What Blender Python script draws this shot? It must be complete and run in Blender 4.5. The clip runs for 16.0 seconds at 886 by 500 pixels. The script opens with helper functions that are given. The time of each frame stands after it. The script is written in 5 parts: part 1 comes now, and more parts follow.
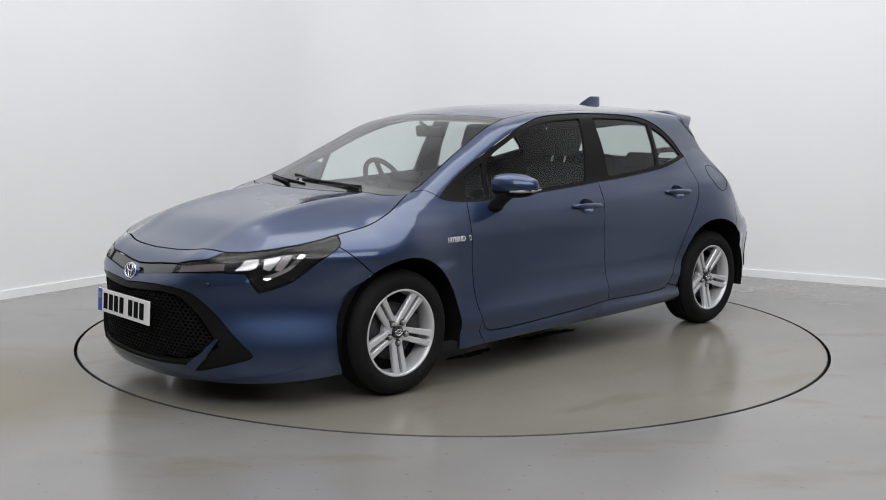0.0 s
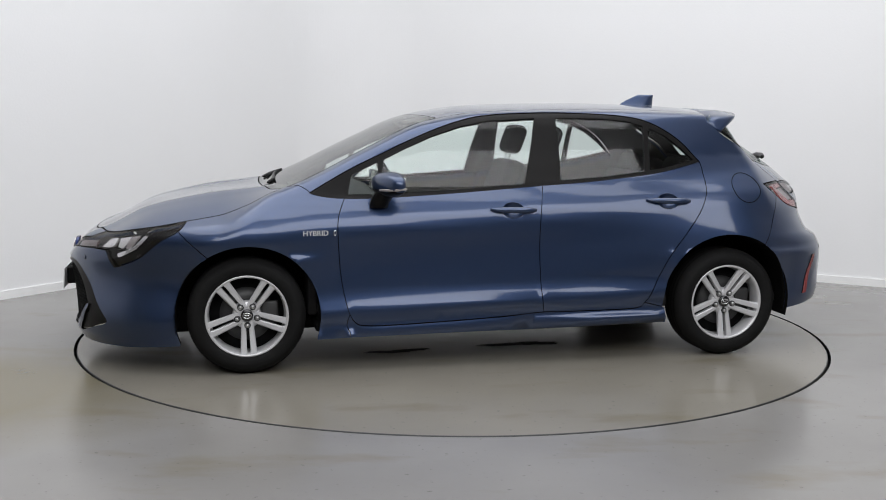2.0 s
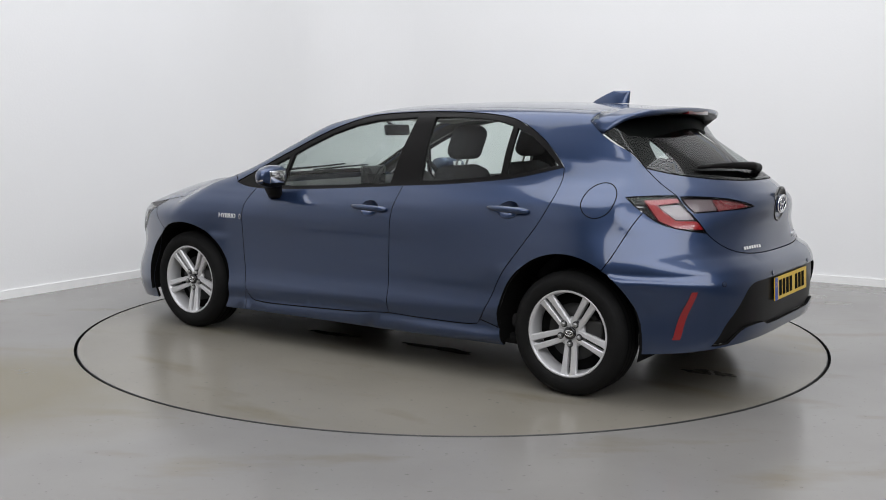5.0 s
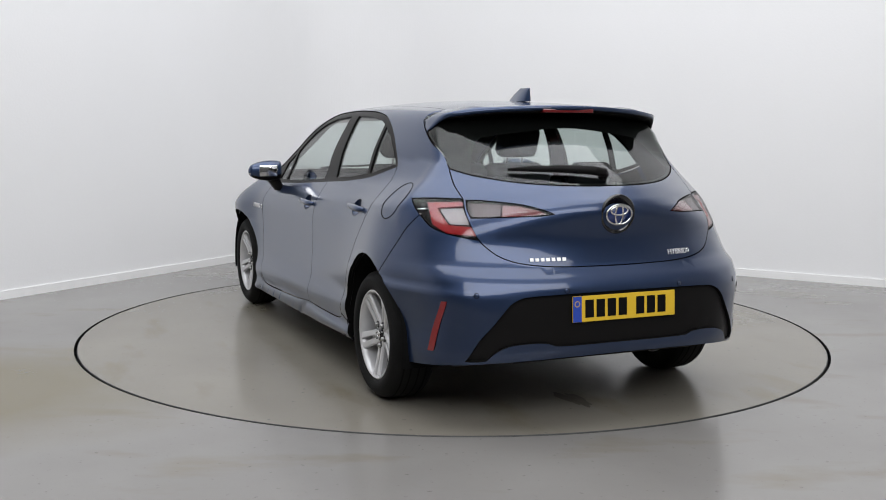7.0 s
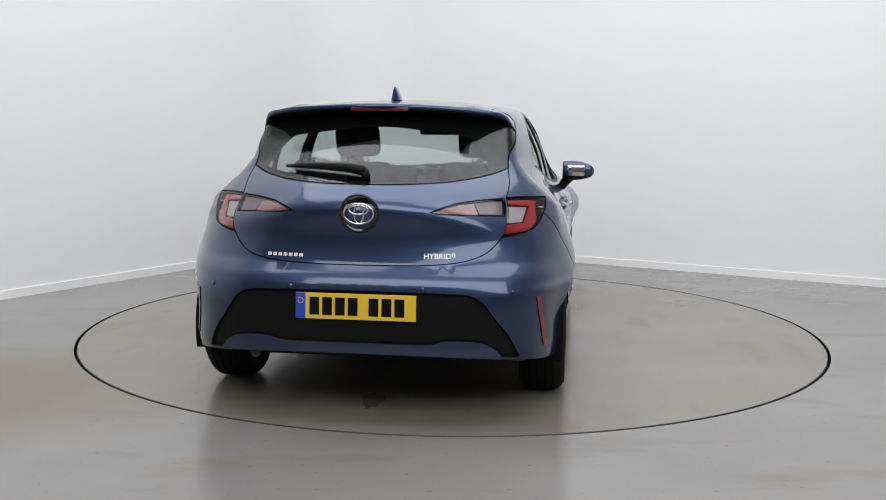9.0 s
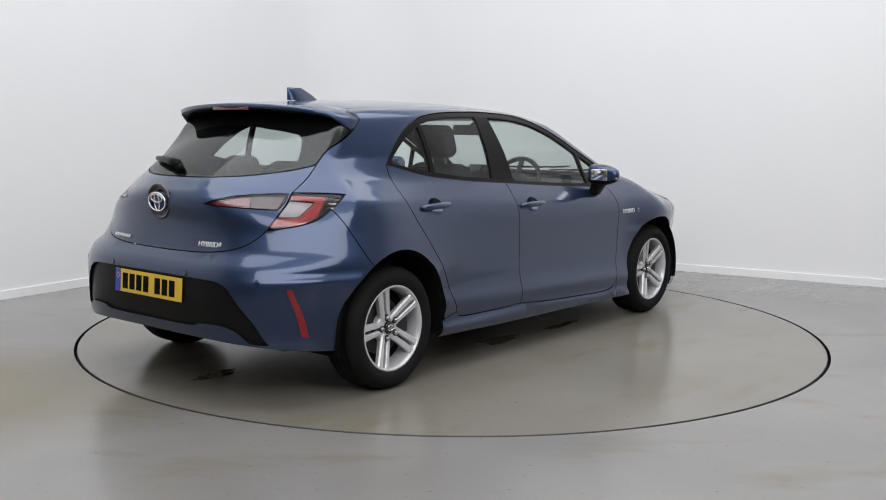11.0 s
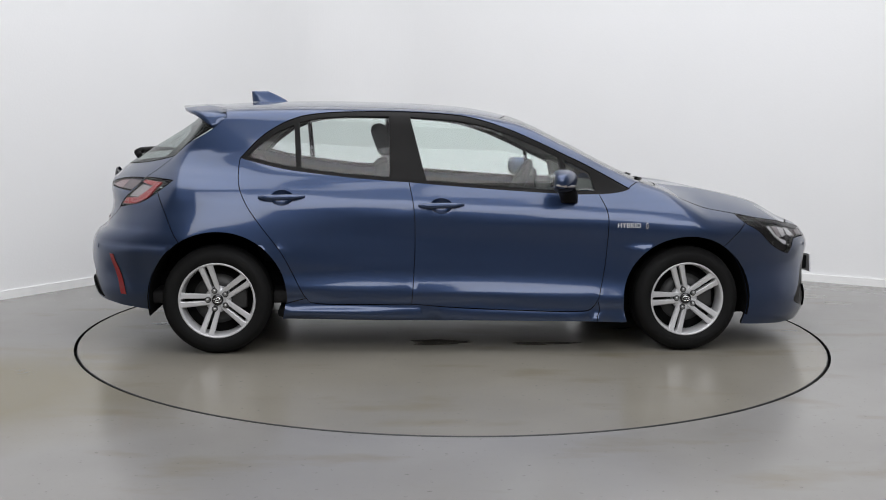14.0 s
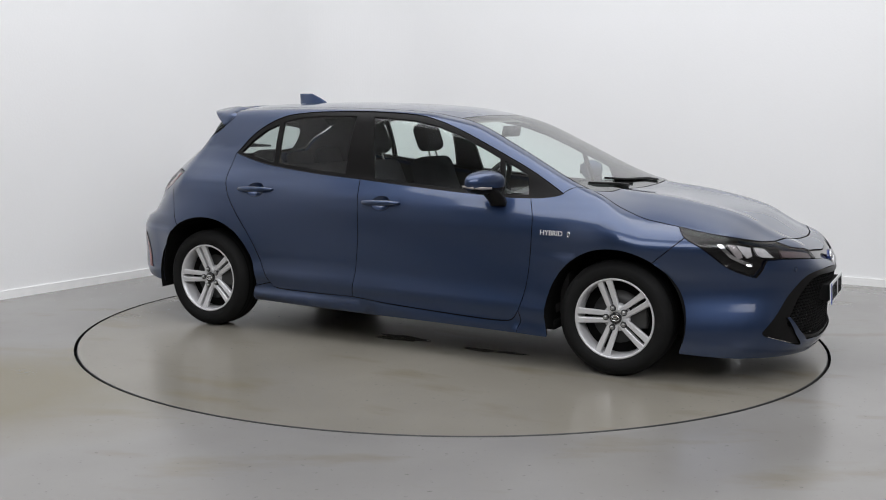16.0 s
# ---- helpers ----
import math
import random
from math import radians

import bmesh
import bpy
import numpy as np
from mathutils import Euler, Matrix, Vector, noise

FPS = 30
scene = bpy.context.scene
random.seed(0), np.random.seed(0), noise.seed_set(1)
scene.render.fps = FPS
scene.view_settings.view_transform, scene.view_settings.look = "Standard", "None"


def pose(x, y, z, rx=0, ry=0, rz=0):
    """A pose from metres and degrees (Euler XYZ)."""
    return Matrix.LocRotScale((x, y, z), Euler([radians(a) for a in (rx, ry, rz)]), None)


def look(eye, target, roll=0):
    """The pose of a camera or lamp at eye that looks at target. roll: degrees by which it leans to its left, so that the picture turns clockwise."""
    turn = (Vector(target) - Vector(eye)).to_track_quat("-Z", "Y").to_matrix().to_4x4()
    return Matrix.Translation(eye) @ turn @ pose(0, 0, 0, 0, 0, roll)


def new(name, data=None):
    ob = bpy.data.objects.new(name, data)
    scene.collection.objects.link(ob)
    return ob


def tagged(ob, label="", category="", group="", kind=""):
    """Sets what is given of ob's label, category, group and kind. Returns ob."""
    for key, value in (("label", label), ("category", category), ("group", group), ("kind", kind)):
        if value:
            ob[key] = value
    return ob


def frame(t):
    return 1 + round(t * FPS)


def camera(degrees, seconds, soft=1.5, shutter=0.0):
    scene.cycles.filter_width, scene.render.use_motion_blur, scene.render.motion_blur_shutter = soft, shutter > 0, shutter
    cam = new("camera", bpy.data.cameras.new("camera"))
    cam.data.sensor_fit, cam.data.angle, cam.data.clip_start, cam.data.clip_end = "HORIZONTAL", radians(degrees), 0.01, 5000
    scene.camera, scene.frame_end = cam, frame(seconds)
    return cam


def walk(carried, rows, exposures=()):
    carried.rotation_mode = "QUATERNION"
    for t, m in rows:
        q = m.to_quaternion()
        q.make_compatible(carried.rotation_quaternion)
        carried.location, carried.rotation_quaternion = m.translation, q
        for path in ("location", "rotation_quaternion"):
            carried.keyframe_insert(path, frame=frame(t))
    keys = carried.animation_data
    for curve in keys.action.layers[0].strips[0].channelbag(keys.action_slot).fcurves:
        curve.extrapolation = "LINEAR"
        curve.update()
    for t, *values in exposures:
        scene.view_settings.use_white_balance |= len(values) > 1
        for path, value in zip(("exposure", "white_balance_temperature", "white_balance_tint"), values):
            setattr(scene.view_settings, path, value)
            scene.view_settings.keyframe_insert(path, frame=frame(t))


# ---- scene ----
# ---- camera: a fixed tripod in front of the turntable ----
cam = camera(46.83, 16.0, soft=1.0)
CAM_POSE = pose(0, -6.367, 1.3215, 82.554, -0.531, 0.591)
walk(cam, [(0, CAM_POSE), (16, CAM_POSE)])

# ---- world and lights ----
world = bpy.data.worlds.new("studio_world")
scene.world = world
world.use_nodes = True
world.node_tree.nodes["Background"].inputs[0].default_value = (0.55, 0.6, 0.7, 1)
world.node_tree.nodes["Background"].inputs[1].default_value = 0.05
scene.view_settings.exposure = 0.0


def area_lamp(name, eye, target, sx, sy, watts, colour):
    data = bpy.data.lights.new(name, "AREA")
    data.shape, data.size, data.size_y, data.energy, data.color = "RECTANGLE", sx, sy, watts, colour
    ob = new(name, data)
    ob.matrix_world = look(eye, target)
    return ob


area_lamp("ceiling_softbox_lamp", (0.0, -0.8, 5.4), (0.0, -0.8, 0), 7.0, 5.0, 290, (0.945, 0.960, 1.0))
# Unseen fill lamp above the camera, added to brighten the walls.
area_lamp("front_fill_lamp", (1.2, -6.0, 4.15), (0.9, 2.6, 1.7), 8.4, 2.9, 292, (0.962, 0.968, 1.0))

# ---- materials ----


def nodes_of(name):
    m = bpy.data.materials.new(name)
    m.use_nodes = True
    nt = m.node_tree
    return m, nt, nt.nodes["Principled BSDF"]


def mat(name, colour, rough=0.5, metal=0.0, coat=0.0, bump=0.0, bump_scale=80.0, vary=0.0, vary_scale=6.0, emit=0.0, spec=0.5,
        rough_vary=0.0):
    m, nt, b = nodes_of(name)
    b.inputs["Base Color"].default_value = (*colour, 1)
    b.inputs["Roughness"].default_value = rough
    b.inputs["Metallic"].default_value = metal
    b.inputs["Coat Weight"].default_value = coat
    b.inputs["Coat Roughness"].default_value = 0.04
    b.inputs["Specular IOR Level"].default_value = spec
    if emit:
        b.inputs["Emission Color"].default_value = (*colour, 1)
        b.inputs["Emission Strength"].default_value = emit
    tc = nt.nodes.new("ShaderNodeTexCoord")
    if vary or rough_vary:
        n = nt.nodes.new("ShaderNodeTexNoise")
        n.inputs["Scale"].default_value, n.inputs["Detail"].default_value = vary_scale, 6
        nt.links.new(tc.outputs["Object"], n.inputs["Vector"])
        if vary:
            mix = nt.nodes.new("ShaderNodeMix")
            mix.data_type = "RGBA"
            nt.links.new(n.outputs["Fac"], mix.inputs["Factor"])
            mix.inputs[6].default_value = (*[c * (1 - vary) for c in colour], 1)
            mix.inputs[7].default_value = (*[min(1, c * (1 + vary)) for c in colour], 1)
            nt.links.new(mix.outputs[2], b.inputs["Base Color"])
        if rough_vary:
            mr = nt.nodes.new("ShaderNodeMapRange")
            mr.inputs[3].default_value, mr.inputs[4].default_value = max(0.02, rough - rough_vary), rough + rough_vary
            nt.links.new(n.outputs["Fac"], mr.inputs[0])
            nt.links.new(mr.outputs[0], b.inputs["Roughness"])
    if bump:
        n2 = nt.nodes.new("ShaderNodeTexNoise")
        n2.inputs["Scale"].default_value, n2.inputs["Detail"].default_value = bump_scale, 5
        nt.links.new(tc.outputs["Object"], n2.inputs["Vector"])
        bp = nt.nodes.new("ShaderNodeBump")
        bp.inputs["Strength"].default_value, bp.inputs["Distance"].default_value = bump, 0.01
        nt.links.new(n2.outputs["Fac"], bp.inputs["Height"])
        nt.links.new(bp.outputs[0], b.inputs["Normal"])
    return m


def glass_mat(name, tint, rough=0.0, face=0.065, graze=0.92):
    """Thin tinted pane: clear tint straight through, with a sharp gloss that rises at grazing angles."""
    m = bpy.data.materials.new(name)
    m.use_nodes = True
    nt = m.node_tree
    nt.nodes.clear()
    out = nt.nodes.new("ShaderNodeOutputMaterial")
    mix = nt.nodes.new("ShaderNodeMixShader")
    tr = nt.nodes.new("ShaderNodeBsdfTransparent")
    gl = nt.nodes.new("ShaderNodeBsdfGlossy")
    lw = nt.nodes.new("ShaderNodeLayerWeight")
    lw.inputs["Blend"].default_value = 0.5
    pw = nt.nodes.new("ShaderNodeMath")
    pw.operation, pw.inputs[1].default_value = "POWER", 4.0
    nt.links.new(lw.outputs["Facing"], pw.inputs[0])
    fr = nt.nodes.new("ShaderNodeMath")
    fr.operation, fr.inputs[1].default_value, fr.inputs[2].default_value = "MULTIPLY_ADD", graze, face
    nt.links.new(pw.outputs[0], fr.inputs[0])
    tr.inputs[0].default_value = (*tint, 1)
    gl.inputs["Roughness"].default_value = rough
    nt.links.new(fr.outputs[0], mix.inputs[0])
    nt.links.new(tr.outputs[0], mix.inputs[1])
    nt.links.new(gl.outputs[0], mix.inputs[2])
    nt.links.new(mix.outputs[0], out.inputs[0])
    return m


def paint_mat():
    m, nt, b = nodes_of("blue_metallic_paint")
    tc = nt.nodes.new("ShaderNodeTexCoord")
    n = nt.nodes.new("ShaderNodeTexNoise")
    n.inputs["Scale"].default_value, n.inputs["Detail"].default_value = 900, 2
    nt.links.new(tc.outputs["Object"], n.inputs["Vector"])
    mix = nt.nodes.new("ShaderNodeMix")
    mix.data_type = "RGBA"
    nt.links.new(n.outputs["Fac"], mix.inputs["Factor"])
    mix.inputs[6].default_value = (0.0155, 0.031, 0.077, 1)
    mix.inputs[7].default_value = (0.026, 0.050, 0.119, 1)
    nt.links.new(mix.outputs[2], b.inputs["Base Color"])
    b.inputs["Metallic"].default_value = 0.75
    b.inputs["Roughness"].default_value = 0.38
    b.inputs["Coat Weight"].default_value = 1.0
    b.inputs["Coat Roughness"].default_value = 0.08
    b.inputs["Coat IOR"].default_value = 1.5
    return m


def floor_mat(name, worn, tone, tan_patch=None):
    """Grey epoxy floor: clouded, faintly stained, glossy under a soft haze of wear."""
    m, nt, b = nodes_of(name)
    tc = nt.nodes.new("ShaderNodeTexCoord")

    def noise_node(scale, detail=6.0, stretch=(1, 1, 1)):
        mp = nt.nodes.new("ShaderNodeMapping")
        mp.inputs["Scale"].default_value = stretch
        n = nt.nodes.new("ShaderNodeTexNoise")
        n.inputs["Scale"].default_value, n.inputs["Detail"].default_value = scale, detail
        nt.links.new(tc.outputs["Object"], mp.inputs[0])
        nt.links.new(mp.outputs[0], n.inputs["Vector"])
        return n

    def mixed(fac, a, c, lo, hi):
        mr = nt.nodes.new("ShaderNodeMapRange")
        mr.inputs[1].default_value, mr.inputs[2].default_value = lo, hi
        nt.links.new(fac.outputs["Fac"], mr.inputs[0])
        mix = nt.nodes.new("ShaderNodeMix")
        mix.data_type = "RGBA"
        nt.links.new(mr.outputs[0], mix.inputs["Factor"])
        for k, v in ((6, a), (7, c)):
            if isinstance(v, tuple):
                mix.inputs[k].default_value = (*v, 1)
            else:
                nt.links.new(v, mix.inputs[k])
        return mix.outputs[2]

    c1 = mixed(noise_node(0.7), tone[0], tone[1], 0.35, 0.65)
    c2 = mixed(noise_node(1.3, 8, (1, 2.5, 1)), c1, (0.165, 0.145, 0.10), 0.56, 0.80 - worn * 0.1)
    c3 = mixed(noise_node(35, 3), c2, (0.12, 0.115, 0.105), 0.66, 0.80)
    # One broad tan patch with a ragged edge: centre, size, turn.
    if tan_patch:
        mp = nt.nodes.new("ShaderNodeMapping")
        mp.vector_type = "TEXTURE"
        mp.inputs["Location"].default_value, mp.inputs["Rotation"].default_value, mp.inputs["Scale"].default_value = (*tan_patch[0], 0), (0, 0, tan_patch[2]), (*tan_patch[1], 1)
        nt.links.new(tc.outputs["Object"], mp.inputs[0])
        jig = nt.nodes.new("ShaderNodeMix")
        jig.data_type = "RGBA"
        jig.blend_type = "ADD"
        jig.inputs["Factor"].default_value = 0.35
        nt.links.new(mp.outputs[0], jig.inputs[6])
        nt.links.new(noise_node(1.6, 5).outputs["Color"], jig.inputs[7])
        gr = nt.nodes.new("ShaderNodeTexGradient")
        gr.gradient_type = "SPHERICAL"
        nt.links.new(jig.outputs[2], gr.inputs[0])
        c3 = mixed(gr, c3, (0.158, 0.138, 0.088), 0.0, 0.5)
    nt.links.new(c3, b.inputs["Base Color"])
    r = noise_node(2.2, 6)
    mr = nt.nodes.new("ShaderNodeMapRange")
    mr.inputs[3].default_value, mr.inputs[4].default_value = 0.13, 0.30
    nt.links.new(r.outputs["Fac"], mr.inputs[0])
    nt.links.new(mr.outputs[0], b.inputs["Roughness"])
    bp = nt.nodes.new("ShaderNodeBump")
    bp.inputs["Strength"].default_value, bp.inputs["Distance"].default_value = 0.06, 0.004
    nt.links.new(noise_node(22, 4).outputs["Fac"], bp.inputs["Height"])
    nt.links.new(bp.outputs[0], b.inputs["Normal"])
    return m


PAINT = paint_mat()
WALL = mat("white_wall_paint", (0.80, 0.80, 0.80), 0.65, bump=0.08, bump_scale=60, vary=0.02, vary_scale=1.5)
SKIRTING = mat("white_skirting_gloss", (0.84, 0.84, 0.83), 0.35, vary=0.03, vary_scale=5)
CEIL = mat("white_ceiling_paint", (0.8, 0.8, 0.8), 0.8, vary=0.02)
UNSEEN_GREY = mat("grey_unseen_wall_paint", (0.42, 0.41, 0.40), 0.8, vary=0.06, vary_scale=1.0)
CREAM = mat("yellow_cream_wall_paint", (0.62, 0.50, 0.16), 0.8, vary=0.06, vary_scale=1.0)
FLOOR = floor_mat("grey_epoxy_floor", 0.0, ((0.195, 0.188, 0.178), (0.235, 0.228, 0.217)), ((-2.5, -1.5), (2.1, 1.2), 0.35))
DISC = floor_mat("grey_epoxy_turntable", 0.3, ((0.185, 0.172, 0.145), (0.222, 0.207, 0.176)))
# Near-black for seams, liners and bars; backing sheets use it as painted shade.
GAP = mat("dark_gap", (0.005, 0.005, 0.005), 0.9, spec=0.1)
BLACK = mat("satin_black_plastic", (0.009, 0.0085, 0.0085), 0.35, vary=0.15, spec=0.09)
MATTE = mat("matt_black_plastic", (0.009, 0.009, 0.009), 0.7, vary=0.2, spec=0.08)
GLOSSB = mat("gloss_black_trim", (0.006, 0.006, 0.007), 0.12, coat=0.5)
RUBBER = mat("tyre_rubber", (0.009, 0.009, 0.009), 0.7, spec=0.12, bump=0.15, bump_scale=120, vary=0.25, vary_scale=14)
ALLOY = mat("silver_alloy", (0.60, 0.60, 0.61), 0.33, metal=0.35, vary=0.04, vary_scale=30)
STEEL = mat("brushed_steel", (0.45, 0.45, 0.45), 0.35, metal=1.0, vary=0.1, vary_scale=20)
DARKST = mat("dark_cast_metal", (0.05, 0.05, 0.05), 0.5, metal=0.6, vary=0.2)
CHROME = mat("chrome", (0.85, 0.85, 0.86), 0.08, metal=1.0)
CLOTH = mat("dark_seat_cloth", (0.022, 0.022, 0.025), 0.95, vary=0.2, vary_scale=40, spec=0.2)
TRIM = mat("dark_cabin_trim", (0.028, 0.027, 0.027), 0.75, vary=0.15, spec=0.3)
LINING = mat("grey_headlining", (0.33, 0.32, 0.30), 0.9, vary=0.05)
RED = mat("red_lamp_lens", (0.27, 0.008, 0.011), 0.15, coat=0.6, vary=0.15, vary_scale=60)
DRED = mat("dark_red_lamp_lens", (0.12, 0.009, 0.011), 0.12, coat=1.0, vary=0.2, vary_scale=60)
CLEARL = mat("clear_lamp_reflector", (0.66, 0.65, 0.65), 0.22, metal=0.45, vary=0.2, vary_scale=50)
YELLOW = mat("yellow_plate", (0.72, 0.47, 0.03), 0.4, vary=0.04)
WHITE = mat("white_plate", (0.78, 0.78, 0.78), 0.4, vary=0.03)
BLUEP = mat("blue_band", (0.02, 0.06, 0.38), 0.4)
BADGEB = mat("blue_badge_enamel", (0.015, 0.03, 0.12), 0.15, coat=0.6)
WATER = mat("wet_floor", (0.13, 0.121, 0.103), 0.07, vary=0.2, vary_scale=12)
GLASS = glass_mat("green_tint_glass", (0.90, 0.965, 0.94), face=0.045, graze=0.8)
GLASS_SCREEN = glass_mat("windscreen_glass", (0.88, 0.95, 0.93), face=0.13, graze=0.85)
GLASS_BACK = glass_mat("dark_smoked_glass", (0.66, 0.72, 0.70), face=0.05, graze=0.55)
GREYL = mat("grey_ribbed_lens", (0.085, 0.060, 0.062), 0.35, metal=0.0, coat=0.1, vary=0.3, vary_scale=70)
PALEL = mat("pale_ribbed_lens", (0.30, 0.275, 0.275), 0.35, metal=0.1, coat=0.2, vary=0.3, vary_scale=70)
REFL = mat("deep_red_reflector", (0.20, 0.008, 0.010), 0.2, coat=0.6, vary=0.1, vary_scale=80)
SILVER = mat("bright_silver_badge", (0.78, 0.78, 0.79), 0.3, metal=0.3)
GLASS_REAR = glass_mat("smoked_glass", (0.83, 0.885, 0.865), face=0.045, graze=0.8)
LENS = glass_mat("clear_lens", (0.92, 0.92, 0.93), face=0.035, graze=0.5)


# ---- mesh helpers ----


def link_bm(name, bm, material, parent=None, label="", smooth=True):
    me = bpy.data.meshes.new(name)
    bm.to_mesh(me)
    bm.free()
    for m in material if isinstance(material, (list, tuple)) else (material,):
        me.materials.append(m)
    if smooth:
        me.polygons.foreach_set("use_smooth", [True] * len(me.polygons))
    ob = new(name, me)
    if parent:
        ob.parent = parent
    if label:
        ob["label"] = label
    return ob


def part(name, bm, material, parent, label="", smooth=True):
    return link_bm(name, bm, material, parent, label, smooth)


def box_bm(lo, hi, bevel=0.0, seg=2, bm=None):
    bm2 = bmesh.new()
    bmesh.ops.create_cube(bm2, size=1)
    s = [h - l for l, h in zip(lo, hi)]
    c = [(h + l) / 2 for l, h in zip(lo, hi)]
    bmesh.ops.scale(bm2, vec=s, verts=bm2.verts)
    bmesh.ops.translate(bm2, vec=c, verts=bm2.verts)
    if bevel:
        bmesh.ops.bevel(bm2, geom=bm2.edges[:], offset=bevel, segments=seg, affect="EDGES", profile=0.5)
    if bm is None:
        return bm2
    return join_bm(bm, bm2)


def join_bm(bm, other, m=None):
    me = bpy.data.meshes.new("tmp")
    if m is not None:
        bmesh.ops.transform(other, matrix=m, verts=other.verts)
    other.to_mesh(me)
    other.free()
    bm.from_mesh(me)
    bpy.data.meshes.remove(me)
    return bm


def lathe_bm(profile, n=48, axis="y", close=False):
    """Turns (along, radius) pairs about the axis."""
    bm = bmesh.new()
    rings = []
    for a, r in profile:
        ring = []
        for i in range(n):
            w = 2 * math.pi * i / n
            p = {"y": (r * math.cos(w), a, r * math.sin(w)), "z": (r * math.cos(w), r * math.sin(w), a),
                 "x": (a, r * math.cos(w), r * math.sin(w))}[axis]
            ring.append(bm.verts.new(p))
        rings.append(ring)
    pairs = list(zip(rings, rings[1:])) + ([(rings[-1], rings[0])] if close else [])
    for a, b in pairs:
        for i in range(n):
            bm.faces.new((a[i], a[(i + 1) % n], b[(i + 1) % n], b[i]))
    bmesh.ops.recalc_face_normals(bm, faces=bm.faces)
    return bm


def tube_bm(points, radius, n=8, flat=1.0, bm=None):
    """A rod along points, of constant or listed radius."""
    bm = bm or bmesh.new()
    pts = [Vector(p) for p in points]
    rings = []
    for i, p in enumerate(pts):
        d = (pts[min(i + 1, len(pts) - 1)] - pts[max(i - 1, 0)]).normalized()
        up = Vector((0, 0, 1)) if abs(d.z) < 0.9 else Vector((1, 0, 0))
        s = d.cross(up).normalized()
        u = s.cross(d)
        r = radius[i] if isinstance(radius, (list, tuple)) else radius
        rings.append([bm.verts.new(p + s * r * math.cos(2 * math.pi * k / n) + u * r * flat * math.sin(2 * math.pi * k / n)) for k in range(n)])
    for a, b in zip(rings, rings[1:]):
        for k in range(n):
            bm.faces.new((a[k], a[(k + 1) % n], b[(k + 1) % n], b[k]))
    bm.faces.new(rings[0][::-1])
    bm.faces.new(rings[-1])
    return bm


def extrude_outline(outline, y0, y1, bevel=0.0):
    """A plate whose outline is given in x and z, from y0 to y1."""
    bm = bmesh.new()
    vs = [bm.verts.new((x, y0, z)) for x, z in outline]
    f = bm.faces.new(vs)
    r = bmesh.ops.extrude_face_region(bm, geom=[f])
    bmesh.ops.translate(bm, vec=(0, y1 - y0, 0), verts=[g for g in r["geom"] if isinstance(g, bmesh.types.BMVert)])
    bmesh.ops.recalc_face_normals(bm, faces=bm.faces)
    if bevel:
        bmesh.ops.bevel(bm, geom=bm.edges[:], offset=bevel, segments=2, affect="EDGES", profile=0.5)
    return bm


def text_bm(words, size, depth, font_shear=0.0):
    """Raised letters in x and y, centred."""
    cu = bpy.data.curves.new("letters", "FONT")
    cu.body, cu.size, cu.extrude, cu.align_x, cu.align_y, cu.shear = words, size, depth, "CENTER", "CENTER", font_shear
    ob = bpy.data.objects.new("letters", cu)
    scene.collection.objects.link(ob)
    bpy.context.view_layer.update()
    me = bpy.data.meshes.new_from_object(ob.evaluated_get(bpy.context.evaluated_depsgraph_get()))
    bpy.data.objects.remove(ob)
    bm = bmesh.new()
    bm.from_mesh(me)
    bpy.data.meshes.remove(me)
    return bm


# ---- the studio ----
LEFT_A, CORNER, RIGHT_B = (-8.43, -7.7), (-1.11, 4.155), (8.6, -0.985)
RING_R = 2.2535
WALL_H = 5.6


def rounded_line(a, c, b, r, n=48):
    a, c, b = Vector(a), Vector(c), Vector(b)
    u, v = (a - c).normalized(), (b - c).normalized()
    half = u.angle(v) / 2
    d = r / math.tan(half)
    p, q_ = c + u * d, c + v * d
    mid = c + (u + v).normalized() * (r / math.sin(half))
    a0 = math.atan2((p - mid).y, (p - mid).x)
    a1 = math.atan2((q_ - mid).y, (q_ - mid).x)
    da = (a1 - a0 + math.pi) % (2 * math.pi) - math.pi
    return [a] + [mid + r * Vector((math.cos(a0 + da * i / n), math.sin(a0 + da * i / n))) for i in range(n + 1)] + [b]


def wall_strip(name, line, z0, z1, thick, material, inward=0.0):
    """A wall of the given thickness that follows a plan line; the room lies to its right."""
    pts = [Vector(p) for p in line]
    nrm = []
    for i in range(len(pts)):
        d = (pts[min(i + 1, len(pts) - 1)] - pts[max(i - 1, 0)]).normalized()
        nrm.append(Vector((-d.y, d.x)))
    bm = bmesh.new()
    cols = []
    for p, k in zip(pts, nrm):
        i_, o = p - k * inward, p + k * thick
        cols.append([bm.verts.new((*w, z)) for w, z in ((i_, z0), (i_, z1), (o, z1), (o, z0))])
    for a, b in zip(cols, cols[1:]):
        for k in range(4):
            bm.faces.new((a[k], a[(k + 1) % 4], b[(k + 1) % 4], b[k]))
    bm.faces.new(cols[0])
    bm.faces.new(cols[-1][::-1])
    bmesh.ops.recalc_face_normals(bm, faces=bm.faces)
    ob = link_bm(name, bm, material, smooth=False)
    ob["kind"] = "structure"
    return ob


